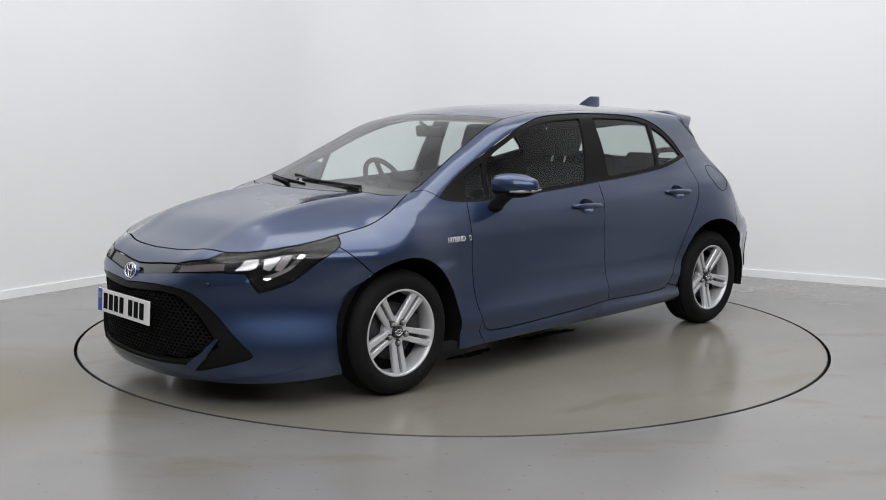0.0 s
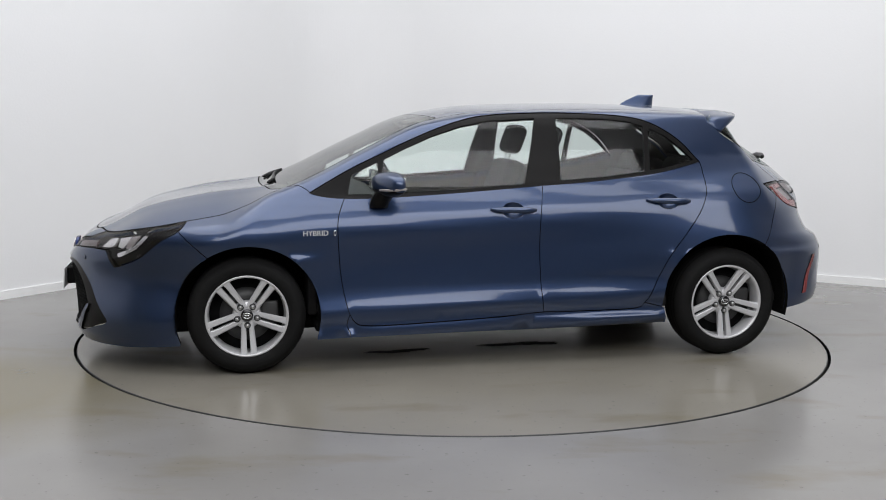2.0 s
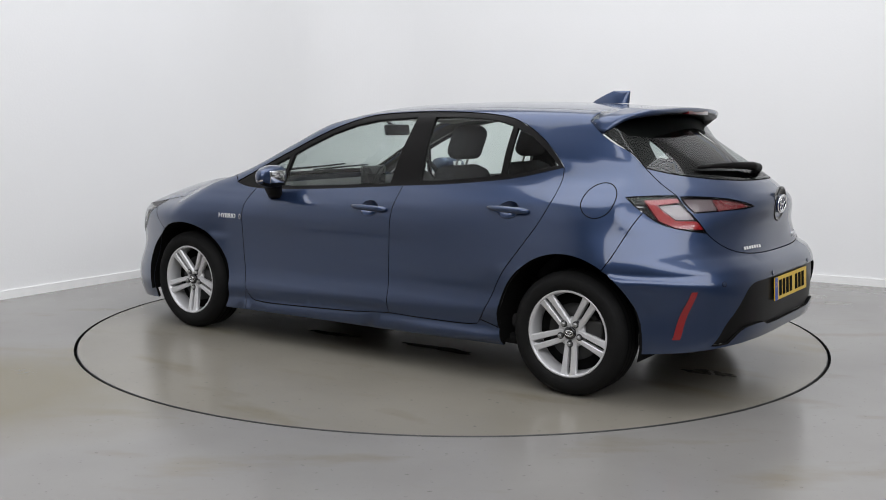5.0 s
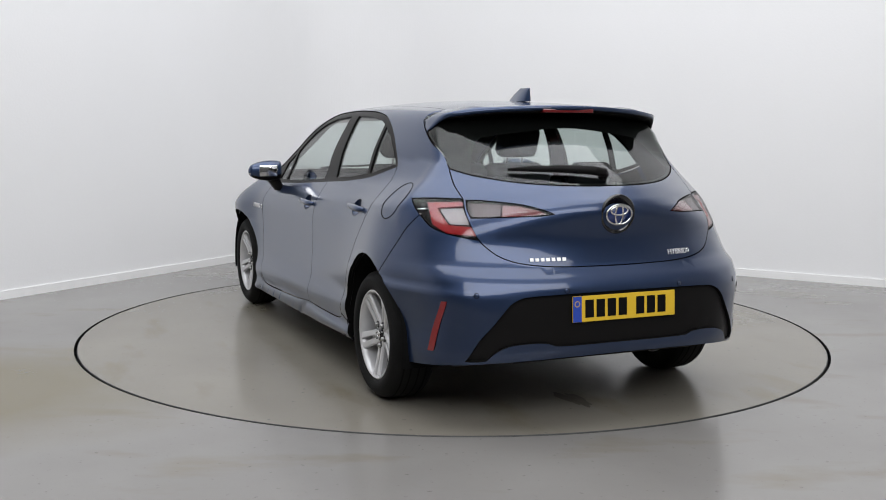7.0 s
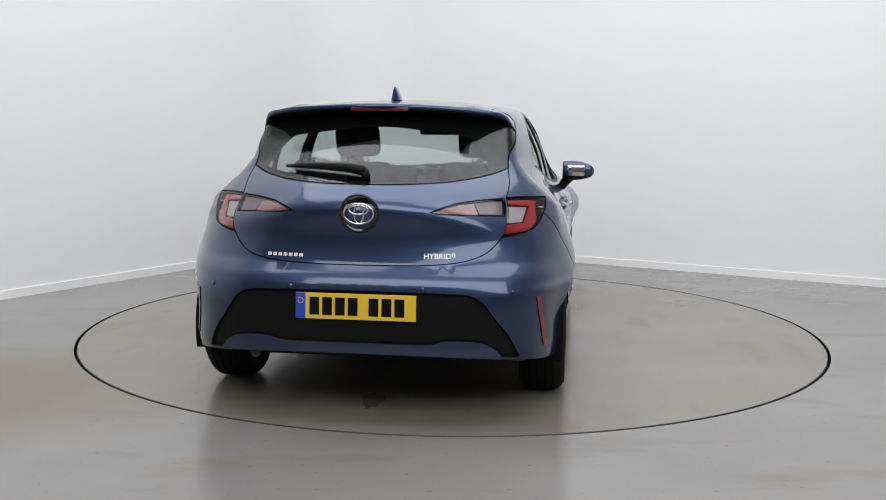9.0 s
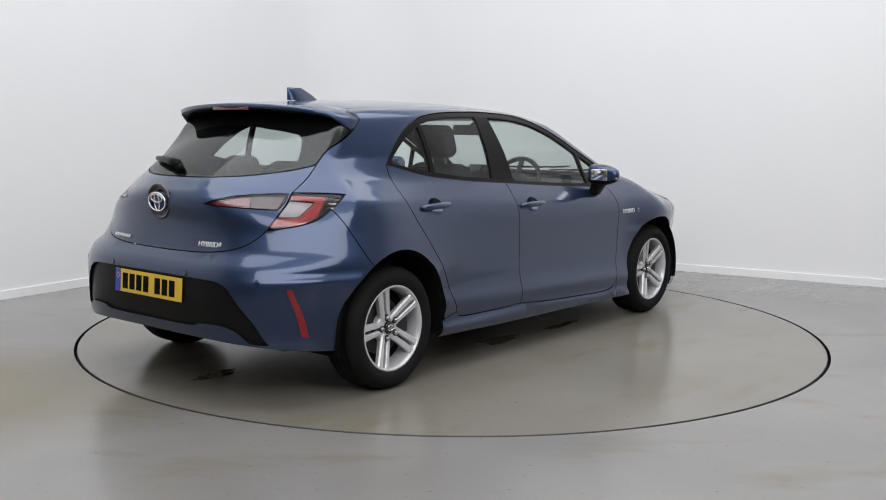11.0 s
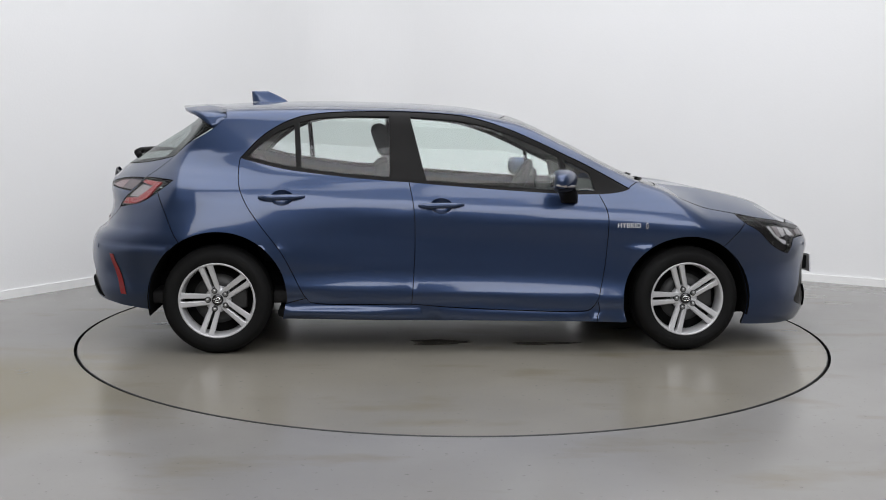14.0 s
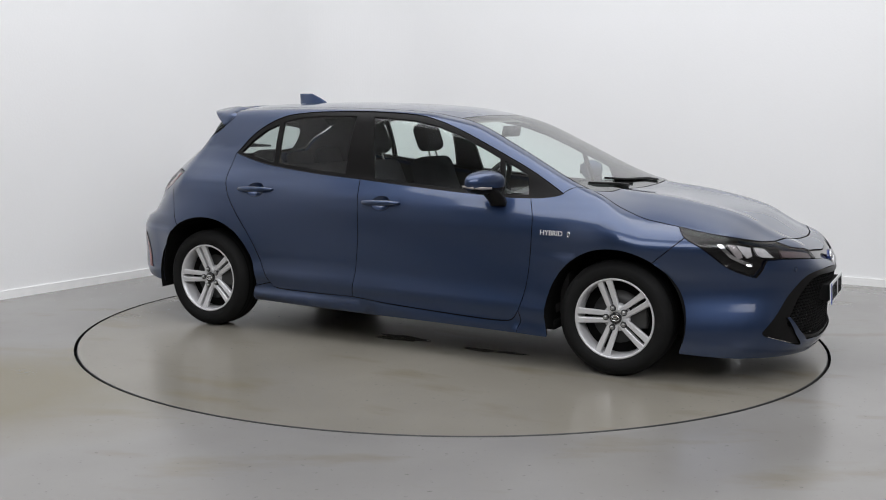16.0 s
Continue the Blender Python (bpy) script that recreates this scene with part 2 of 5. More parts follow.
def build_room():
    line = rounded_line(LEFT_A, CORNER, RIGHT_B, 0.9)
    tagged(wall_strip("wall_north", line, 0, WALL_H, 0.15, WALL), "plain white painted studio wall with a rounded corner", "wall")
    tagged(wall_strip("baseboard", line, 0, 0.062, -0.0, SKIRTING, 0.014), "low white gloss skirting along the studio wall", "skirting")
    south = [RIGHT_B, (8.6, -13.0), (-8.43, -13.0)]
    # Unseen closing wall; its grey keeps reflections in the car's sides dark.
    tagged(wall_strip("wall_south", south, 0, WALL_H, 0.15, UNSEEN_GREY), "unseen wall behind the camera, greyed to darken the car's reflections", "wall")
    # Unseen closing wall, coloured cream as a source of yellow reflections.
    tagged(wall_strip("wall_west", [(-8.43, -13.0), LEFT_A], 0, WALL_H, 0.15, CREAM), "unseen side wall, cream to give the car yellow reflections", "wall")
    bm = box_bm((-8.6, -13.2, WALL_H), (8.8, 4.6, WALL_H + 0.15))
    tagged(link_bm("ceiling", bm, CEIL, smooth=False), "plain white ceiling", "ceiling", kind="structure")
    # floor with a round hole for the turntable
    bm = bmesh.new()
    n = 160
    inner = [bm.verts.new((RING_R * math.cos(2 * math.pi * i / n), RING_R * math.sin(2 * math.pi * i / n), 0)) for i in range(n)]
    deep = [bm.verts.new((v.co.x, v.co.y, -0.05)) for v in inner]
    outer = [bm.verts.new((15 * math.cos(2 * math.pi * i / n), -3 + 15 * math.sin(2 * math.pi * i / n), 0)) for i in range(n)]
    for i in range(n):
        j = (i + 1) % n
        bm.faces.new((inner[i], inner[j], outer[j], outer[i]))
        bm.faces.new((deep[i], deep[j], inner[j], inner[i]))
    bm.faces.new(deep)
    bmesh.ops.recalc_face_normals(bm, faces=bm.faces)
    fl = link_bm("floor", bm, [FLOOR, GAP], smooth=False)
    for p in fl.data.polygons:
        if p.center.z < -0.01:
            p.material_index = 1
    tagged(fl, "grey polished epoxy floor with faint brown stains and a broad tan patch", "floor", kind="structure")


def build_turntable():
    bm = lathe_bm([(-0.03, RING_R - 0.016), (-0.003, RING_R - 0.016), (0.0, RING_R - 0.019)], 160, "z")
    top = [v for v in bm.verts if v.co.z > -0.001]
    top.sort(key=lambda v: math.atan2(v.co.y, v.co.x))
    bm.faces.new(top)
    bmesh.ops.recalc_face_normals(bm, faces=bm.faces)
    ob = link_bm("turntable", bm, DISC, smooth=False)
    part("rim_edge", lathe_bm([(-0.03, RING_R - 0.0155), (-0.0035, RING_R - 0.0155), (0.0004, RING_R - 0.0185), (0.0004, RING_R - 0.0200)], 160, "z"), DARKST, ob, "worn metal edge of the plate")
    return tagged(ob, "round grey turntable plate flush with the floor", "turntable")


def build_puddles(host):
    """Thin patches of water that dripped from the car onto the plate."""
    rnd = random.Random(4)
    for x, y, r in ((-0.3, 0.55, 0.11), (0.45, 0.62, 0.09), (-0.1, -0.45, 0.12), (0.5, -0.50, 0.09), (-1.75, 0.15, 0.09)):
        bm = bmesh.new()
        ph = [rnd.uniform(0, 6.28) for _ in range(4)]
        vs = []
        for i in range(40):
            a = 2 * math.pi * i / 40
            k = r * (1 + 0.28 * math.sin(2 * a + ph[0]) + 0.18 * math.sin(3 * a + ph[1]) + 0.10 * math.sin(7 * a + ph[2]) + 0.06 * math.sin(11 * a + ph[3]))
            vs.append(bm.verts.new((x + 1.7 * k * math.cos(a), y + 0.45 * k * math.sin(a), 0.0015)))
        bm.faces.new(vs)
        part("water_patch", bm, WATER, host, "thin patch of dripped water", smooth=False)


build_room()
turntable = build_turntable()
build_puddles(turntable)

# ---- the car's body form: x ahead, y to its left, z up, origin midway between the axles ----
XF, XR = 1.30, -1.25
ARCH_F, ARCH_R = (1.315, 0.300, 0.364), (-1.315, 0.310, 0.376)


def spline(knots):
    """A smooth curve through (place, value) knots, level at neither end."""
    xs = np.array([k[0] for k in knots], float)
    ys = np.array([k[1] for k in knots], float)
    d = np.diff(ys) / np.diff(xs)
    m = np.empty(len(xs))
    m[0], m[-1] = d[0], d[-1]
    for i in range(1, len(xs) - 1):
        m[i] = 0 if d[i - 1] * d[i] <= 0 else 2 * d[i - 1] * d[i] / (d[i - 1] + d[i])

    def at(x):
        x = np.asarray(x, float)
        i = np.clip(np.searchsorted(xs, x) - 1, 0, len(xs) - 2)
        h = xs[i + 1] - xs[i]
        t = np.clip((x - xs[i]) / h, 0, 1)
        return (ys[i] * (1 + 2 * t) * (1 - t) ** 2 + m[i] * h * t * (1 - t) ** 2
                + ys[i + 1] * t * t * (3 - 2 * t) + m[i + 1] * h * t * t * (t - 1))
    return at


side_form = spline([(0.10, 0.785), (0.165, 0.806), (0.188, 0.834), (0.218, 0.842), (0.245, 0.829), (0.262, 0.826), (0.288, 0.831), (0.322, 0.844), (0.348, 0.846), (0.385, 0.840), (0.43, 0.836), (0.52, 0.846), (0.62, 0.864), (0.74, 0.878), (0.80, 0.866),
                    (0.87, 0.822), (0.93, 0.775), (1.00, 0.742), (1.10, 0.700), (1.20, 0.655), (1.30, 0.605), (1.40, 0.54), (1.5, 0.46)])
plain_form = spline([(0.10, 0.790), (0.20, 0.815), (0.30, 0.835), (0.48, 0.850), (0.62, 0.868), (0.74, 0.878), (0.80, 0.866), (0.87, 0.822)])
belt_line = spline([(-1.6, 1.03), (-1.2, 1.00), (-0.8, 0.975), (-0.3, 0.945), (0.3, 0.915), (0.8, 0.895), (1.2, 0.89), (1.8, 0.87)])
centre_line = spline([(-2.4, 0.80), (-2.10, 0.915), (-2.02, 0.965), (-1.95, 1.022), (-1.56, 1.272), (-1.46, 1.350), (-1.38, 1.382), (-1.04, 1.402), (-0.68, 1.408),
                      (-0.33, 1.403), (0.03, 1.386), (0.35, 1.334), (0.695, 1.187), (1.08, 0.994), (1.22, 0.936), (1.36, 0.911), (1.54, 0.889),
                      (1.85, 0.833), (2.03, 0.746), (2.16, 0.682), (2.24, 0.605), (2.4, 0.45)])
sweep = spline([(-2.1, 0.45), (-1.9, 0.62), (-1.6, 0.55), (-1.4, 0.18), (-1.0, 0.0), (0.0, 0.03), (0.35, 0.10), (0.8, 0.10), (1.05, 0.06), (1.2, 0.0), (1.4, 0.0)])
crown = spline([(-2.2, 0.10), (-1.5, 0.13), (-0.5, 0.14), (0.2, 0.13), (0.45, 0.10), (0.7, 0.085), (1.0, 0.06), (1.18, 0.045), (1.32, 0.09), (1.46, 0.128), (1.9, 0.155), (2.2, 0.10)])
nose_x = spline([(0.08, 2.18), (0.14, 2.225), (0.20, 2.250), (0.30, 2.255), (0.40, 2.270), (0.50, 2.288), (0.57, 2.288), (0.62, 2.270), (0.70, 2.235), (0.9, 2.198)])
tail_x = spline([(0.12, -2.015), (0.24, -2.065), (0.36, -2.108), (0.50, -2.112), (0.60, -2.106), (0.655, -2.082), (0.69, -2.035), (0.80, -2.020), (0.90, -2.036), (1.0, -2.065), (1.2, -2.03)])
nose_n = spline([(0.1, 2.7), (0.27, 2.75), (0.5, 2.25), (0.7, 2.25), (0.9, 2.3)])
tail_n = spline([(0.1, 3.7), (0.5, 3.9), (0.64, 3.5), (0.72, 2.9), (0.8, 2.5), (0.9, 2.35), (1.1, 2.6)])


def bell(v, mid, wide):
    return np.exp(-((v - mid) / wide) ** 2)


# how far the flanks swell or draw in about the plain section: along x, at five heights
SWELL_X = (-2.1, -1.75, -1.45, -1.0, -0.4, 0.3, 0.95, 1.35, 1.72, 2.2)
SWELL = [(mid_z, spline(list(zip(SWELL_X, row)))) for mid_z, row in (
    (0.25, (0.030, 0.034, 0.038, 0.034, 0.056, 0.062, 0.060, 0.050, 0.045, 0.020)),
    (0.45, (-0.035, -0.030, 0.045, 0.030, 0.022, 0.018, 0.018, 0.012, -0.018, -0.010)),
    (0.68, (-0.012, -0.010, 0.010, -0.014, -0.026, -0.026, -0.022, 0.036, 0.010, 0.0)),
    (0.90, (0.012, 0.010, -0.040, -0.062, -0.042, -0.032, -0.022, -0.004, 0.0, 0.0)),
    (1.12, (0.035, 0.032, -0.020, 0.004, 0.008, 0.004, 0.006, 0.0, 0.0, 0.0)))]
# the bonnet's long ridge either side of its middle
ridge_rise = spline([(1.05, 0.0), (1.25, 0.012), (1.45, 0.028), (1.75, 0.016), (2.0, -0.006), (2.2, 0.0)])


def side_y(x, z):
    rise = belt_line(x) - 0.905
    k = np.clip((z - 0.55) / 0.30, 0, 1)
    zz = z - rise * k * k * (3 - 2 * k) + 0.030 * np.clip(x, -1, 1) * np.clip((0.50 - z) / 0.10, 0, 1)
    mid = np.clip((1.12 - np.abs(x)) / 0.22, 0, 1)
    mid = np.where(z > 0.6, 1.0, mid * mid * (3 - 2 * mid))
    y = side_form(zz) * mid + plain_form(zz) * (1 - mid)
    low = np.clip((0.95 - z) / 0.15, 0, 1)
    y = y - 0.012 * bell(x, 0.0, 0.7) * low
    y = y + 0.026 * bell(x, ARCH_F[0], 0.42) * bell(z, 0.62, 0.20)
    y = y + 0.046 * bell(x, -1.42, 0.48) * bell(z, 0.58, 0.30)
    # the glasshouse draws in towards the tail
    up = np.clip((z - 0.92) / 0.2, 0, 1)
    y = y - 0.10 * up * np.clip((-x - 0.75) / 0.9, 0, 1.2) ** 1.5
    y = y - 0.05 * up * np.clip((x - 0.2) / 0.8, 0, 1.2) ** 1.5
    share, swell = 1e-9, 0.0
    for mid_z, run in SWELL:
        b = bell(z, mid_z, 0.16)
        share, swell = share + b, swell + b * run(x)
    y = y + swell / share * np.clip((1.32 - z) / 0.2, 0, 1)
    return y


def top_z(x, y):
    xs = x + np.where(x > -0.7, 1.0, -1.0) * sweep(x) * y * y
    z = centre_line(xs) - crown(x) * y * y - 0.10 * crown(x) * np.abs(y / 0.7) ** 6
    hood = np.clip((x - 1.12) / 0.15, 0, 1)
    z = z + hood * (0.010 * bell(np.abs(y), 0.42 + 0.10 * (1.6 - x), 0.07) - 0.006 * bell(y, 0, 0.25))
    z = z + hood * ridge_rise(x) * bell(np.abs(y), 0.47, 0.21)
    return z


def form(p):
    """Below zero inside the body, above zero outside it, about in metres."""
    x, y, z = p[:, 0], np.abs(p[:, 1]), p[:, 2]
    w = np.maximum(side_y(x, z), 0.05)
    front = np.clip((x - XF) / (nose_x(z) - XF), 0, None)
    back = np.clip((XR - x) / (XR - tail_x(z)), 0, None)
    n = np.where(front > 0, nose_n(z), tail_n(z))
    e = np.maximum(front, back)
    rho = (e ** n + (y / w) ** n) ** (1 / n)
    a = (rho - 1) * 0.86
    b = (z - top_z(x, y)) * 0.9
    k = np.where(x > 1.0, 0.05, np.where(x < -1.45, 0.06, 0.05))
    h = np.clip(k - np.abs(a - b), 0, None) / k
    return np.maximum(a, b) + h * h * k * 0.25


def slope(p):
    g = np.empty_like(p)
    for i in range(3):
        d = np.zeros(3)
        d[i] = 0.004
        g[:, i] = form(p + d) - form(p - d)
    return g / np.maximum(np.linalg.norm(g, axis=1, keepdims=True), 1e-9)


def meet(origin, way, far, depth=0.0, steps=44):
    """The first places where lines from far outside come upon the form, sunk by depth."""
    s = np.linspace(far, 0, steps)
    f = np.stack([form(origin + way * d) for d in s])
    inside = f < 0
    i = np.where(inside.any(0), inside.argmax(0), steps - 1)
    i = np.clip(i, 1, steps - 1)
    lo, hi = s[i], s[i - 1]
    for _ in range(16):
        mid = (lo + hi) / 2
        neg = form(origin + way * mid[:, None]) < 0
        lo, hi = np.where(neg, mid, lo), np.where(neg, hi, mid)
    p = origin + way * ((lo + hi) / 2)[:, None]
    return p - slope(p) * depth if depth else p


ROLL_Z = 0.60


def lift(kind, uv, depth=0.0):
    """From a flat chart onto the body. Charts: s (x, z) from the left side; t (x, y) from above; f, r (y, z) from ahead and behind;
    c (x, turn about the long axis); n, b (turn about an upright axis in the nose or the boot, z)."""
    uv = np.asarray(uv, float)
    u, v = uv[:, 0], uv[:, 1]
    o, zero, one = np.zeros((len(uv), 3)), np.zeros(len(uv)), np.ones(len(uv))
    if kind == "s":
        return meet(np.stack([u, zero, v], 1), np.stack([zero, one, zero], 1), 1.1, depth)
    if kind == "t":
        return meet(np.stack([u, v, zero + 0.3], 1), np.stack([zero, zero, one], 1), 1.4, depth)
    if kind == "f":
        return meet(np.stack([zero + 1.0, u, v], 1), np.stack([one, zero, zero], 1), 1.5, depth)
    if kind == "r":
        return meet(np.stack([zero - 1.0, u, v], 1), np.stack([-one, zero, zero], 1), 1.4, depth)
    if kind == "c":
        return meet(np.stack([u, zero, zero + ROLL_Z], 1), np.stack([zero, np.cos(v), np.sin(v)], 1), 1.2, depth)
    if kind == "n":
        return meet(np.stack([zero + 1.1, zero, v], 1), np.stack([np.cos(u), np.sin(u), zero], 1), 1.5, depth)
    return meet(np.stack([zero - 1.1, zero, v], 1), np.stack([-np.cos(u), np.sin(u), zero], 1), 1.4, depth)


def chart(kind, p):
    if kind == "s":
        return p[:, [0, 2]]
    if kind == "t":
        return p[:, [0, 1]]
    if kind in "fr":
        return p[:, [1, 2]]
    if kind == "c":
        return np.stack([p[:, 0], np.arctan2(p[:, 2] - ROLL_Z, p[:, 1])], 1)
    s = 1 if kind == "n" else -1
    return np.stack([np.arctan2(p[:, 1], s * (p[:, 0] - s * 1.1)), p[:, 2]], 1)


def smooth_line(pts, step=0.02, scale=(1.0, 1.0)):
    """A rounded run through pts (Catmull-Rom), in short steps."""
    p = [np.array(q_, float) for q_ in pts]
    if len(p) == 2:
        n = max(2, int(np.hypot(*((p[1] - p[0]) * scale)) / step))
        return [tuple(p[0] + (p[1] - p[0]) * i / n) for i in range(n + 1)]
    e = [2 * p[0] - p[1]] + p + [2 * p[-1] - p[-2]]
    out = []
    for a, b, c, d in zip(e, e[1:], e[2:], e[3:]):
        n = max(2, int(np.hypot(*((c - b) * scale)) / step))
        for i in range(n):
            t = i / n
            out.append(tuple(0.5 * (2 * b + (c - a) * t + (2 * a - 5 * b + 4 * c - d) * t * t + (3 * b - a - 3 * c + d) * t ** 3)))
    return out + [tuple(p[-1])]


def on(kind, pts, step=0.02, smooth=True):
    """A run of places on the body drawn in one chart."""
    if smooth:
        run = smooth_line(pts, step)
    else:
        run = []
        for a, b in zip(pts, pts[1:]):
            run += smooth_line([a, b], step)[:-1]
        run.append(pts[-1])
    return lift(kind, run)


def loop_of(*runs):
    p = np.concatenate(runs)
    keep = np.ones(len(p), bool)
    last = p[0]
    for i in range(1, len(p)):
        if np.linalg.norm(p[i] - last) < 0.004:
            keep[i] = False
        else:
            last = p[i]
    p = p[keep]
    return p[:-1] if np.linalg.norm(p[0] - p[-1]) < 0.004 else p


def inside_poly(pts, poly):
    x, y = pts[:, 0], pts[:, 1]
    hit = np.zeros(len(pts), bool)
    for (x1, y1), (x2, y2) in zip(poly, np.roll(poly, -1, 0)):
        cross = (y1 > y) != (y2 > y)
        with np.errstate(divide="ignore", invalid="ignore"):
            hit ^= cross & (x < (x2 - x1) * (y - y1) / (y2 - y1) + x1)
    return hit


def shrink(poly, gap):
    a, b = np.roll(poly, 1, 0), np.roll(poly, -1, 0)
    d = b - a
    d /= np.maximum(np.linalg.norm(d, axis=1, keepdims=True), 1e-9)
    n = np.stack([-d[:, 1], d[:, 0]], 1)
    area = np.sum(poly[:, 0] * b[:, 1] - b[:, 0] * poly[:, 1])
    return poly + n * gap * (1 if area > 0 else -1)


def skin(name, rim, kind, materials, parent, label="", gap=0.0022, depth=0.0, grid=0.035, edge=0.016, holes=(), mirror=False, plump=None):
    """A body panel: the part of the form inside the rim (places on the body), its edge turned in. Charts as in lift()."""
    from mathutils.geometry import delaunay_2d_cdt
    uscale = np.array([1.0, 1.0])
    if kind == "c":
        uscale = np.array([1.0, 0.75])
    if kind in "nb":
        uscale = np.array([0.95, 1.0])
    poly = shrink(chart(kind, rim) * uscale, gap)
    hole_polys = [shrink(chart(kind, h) * uscale, -gap) for h in holes]
    pts, edges = [tuple(p) for p in poly], [(i, (i + 1) % len(poly)) for i in range(len(poly))]
    for h in hole_polys:
        k = len(pts)
        pts += [tuple(p) for p in h]
        edges += [(k + i, k + (i + 1) % len(h)) for i in range(len(h))]
    lo, hi = poly.min(0), poly.max(0)
    gx, gy = np.meshgrid(np.arange(lo[0] + grid / 2, hi[0], grid), np.arange(lo[1] + grid / 2, hi[1], grid))
    g = np.stack([gx.ravel(), gy.ravel()], 1)
    if len(g):
        g = g[inside_poly(g, poly)]
        for h in hole_polys:
            g = g[~inside_poly(g, h)]
        rims = np.array(pts)
        if len(g):
            g = g[np.min(np.linalg.norm(g[:, None] - rims[None], axis=2), axis=1) > grid * 0.35]
    verts, _, faces, *_ = delaunay_2d_cdt([Vector(p) for p in pts + [tuple(p) for p in g]], edges, [], 0, 1e-6)
    flat = np.array([tuple(v) for v in verts])
    tri = np.array([f[:] for f in faces if len(f) == 3])
    mid = flat[tri].mean(1)
    ok = inside_poly(mid, poly)
    for h in hole_polys:
        ok &= ~inside_poly(mid, h)
    tri = tri[ok]
    place = lift(kind, flat / uscale, depth)
    nrm = slope(lift(kind, flat / uscale)) if depth else slope(place)
    if plump is not None:
        place = place + nrm * plump(place)[:, None]
    # outward facing
    fn = np.cross(place[tri[:, 1]] - place[tri[:, 0]], place[tri[:, 2]] - place[tri[:, 0]])
    flip = np.einsum("ij,ij->i", fn, nrm[tri[:, 0]]) < 0
    tri[flip] = tri[flip][:, ::-1]
    # turned-in edge
    count = {}
    for a, b, c in tri.tolist():
        for e in ((a, b), (b, c), (c, a)):
            count[e] = 1
    rim_edges = [e for e in count if (e[1], e[0]) not in count]
    allv, alln, quads = place.tolist(), nrm.tolist(), []
    if edge:
        idx = {}
        for e in rim_edges:
            for v in e:
                if v not in idx:
                    idx[v] = len(allv)
                    allv += [place[v].tolist(), (place[v] - nrm[v] * edge).tolist()]
                    alln += [[0, 0, 0], [0, 0, 0]]
            quads.append((idx[e[1]], idx[e[0]], idx[e[0]] + 1, idx[e[1]] + 1))
    made = []
    for side in ((1, -1) if mirror else (1,)):
        me = bpy.data.meshes.new(name)
        vs = [(x, y * side, z) for x, y, z in allv]
        ns = [(x, y * side, z) for x, y, z in alln]
        fs = [tuple(t) for t in tri.tolist()] + quads
        if side < 0:
            fs = [f[::-1] for f in fs]
        me.from_pydata(vs, [], fs)
        for m in materials:
            me.materials.append(m)
        me.polygons.foreach_set("use_smooth", [True] * len(fs))
        if len(materials) > 1:
            me.polygons.foreach_set("material_index", [0] * len(tri) + [1] * len(quads))
        if plump is None:
            me.normals_split_custom_set_from_vertices(ns)
        ob = new(name, me)
        ob.parent = parent
        if label:
            ob["label"] = label
        made.append(ob)
    return made


def arc_run(arch, a0, a1, n=26):
    """Wheel-arch edge in the side chart, from angle a0 to a1 in degrees."""
    x, z, r = arch
    return lift("s", [(x + r * math.cos(radians(a0 + (a1 - a0) * i / n)), z + r * math.sin(radians(a0 + (a1 - a0) * i / n))) for i in range(n + 1)])


car = new("car")
tagged(car, "blue metallic five-door hatchback car on the turntable", "car")

# seams shared by neighbouring panels, drawn from the side (x, z)
B_SEAM = on("s", [(-0.262, 0.955), (-0.236, 0.80), (-0.230, 0.62), (-0.238, 0.42), (-0.249, 0.279)])
DOOR_LOW_F = on("s", [(-0.249, 0.279), (0.018, 0.258), (0.497, 0.238), (0.70, 0.236), (0.765, 0.250), (0.800, 0.300), (0.818, 0.36), (0.843, 0.50), (0.857, 0.70), (0.852, 0.80), (0.815, 0.893)])
DOOR_LOW_R = on("s", [(-1.200, 1.082), (-1.208, 1.03), (-1.198, 0.93), (-1.150, 0.820), (-1.07, 0.706), (-0.962, 0.56), (-0.875, 0.39), (-0.832, 0.315), (-0.775, 0.284), (-0.458, 0.278), (-0.249, 0.279)])
BELT_F = on("s", [(0.815, 0.893), (0.66, 0.893), (0.337, 0.910), (0.015, 0.933), (-0.262, 0.955)])
BELT_R = on("s", [(-0.262, 0.955), (-0.45, 0.968), (-0.63, 0.984), (-0.944, 1.023), (-1.200, 1.082)])
BELT_A = on("s", [(0.995, 0.922), (0.95, 0.908), (0.88, 0.897), (0.815, 0.893)])
DLO_TOP = on("s", [(0.995, 0.922), (0.785, 1.037), (0.606, 1.122), (0.492, 1.175), (0.331, 1.244), (0.171, 1.298), (0.011, 1.330), (-0.307, 1.347), (-0.624, 1.342), (-0.814, 1.325), (-0.910, 1.300), (-1.005, 1.255), (-1.101, 1.186), (-1.200, 1.082)])
HOOD_SIDE = on("t", [(2.034, 0.470), (1.970, 0.592), (1.880, 0.686), (1.768, 0.732), (1.612, 0.748), (1.454, 0.758), (1.30, 0.742), (1.20, 0.708), (1.135, 0.680)])
SCREEN_SIDE = on("t", [(1.135, 0.680), (1.05, 0.660), (0.87, 0.612), (0.72, 0.582), (0.56, 0.553), (0.40, 0.530), (0.275, 0.512)])
SCREEN_TOP = on("t", [(0.275, 0.512), (0.315, 0.36), (0.350, 0.18), (0.360, 0.0)])
COWL = on("t", [(1.135, 0.680), (1.19, 0.58), (1.215, 0.42), (1.226, 0.20), (1.23, 0.0)])
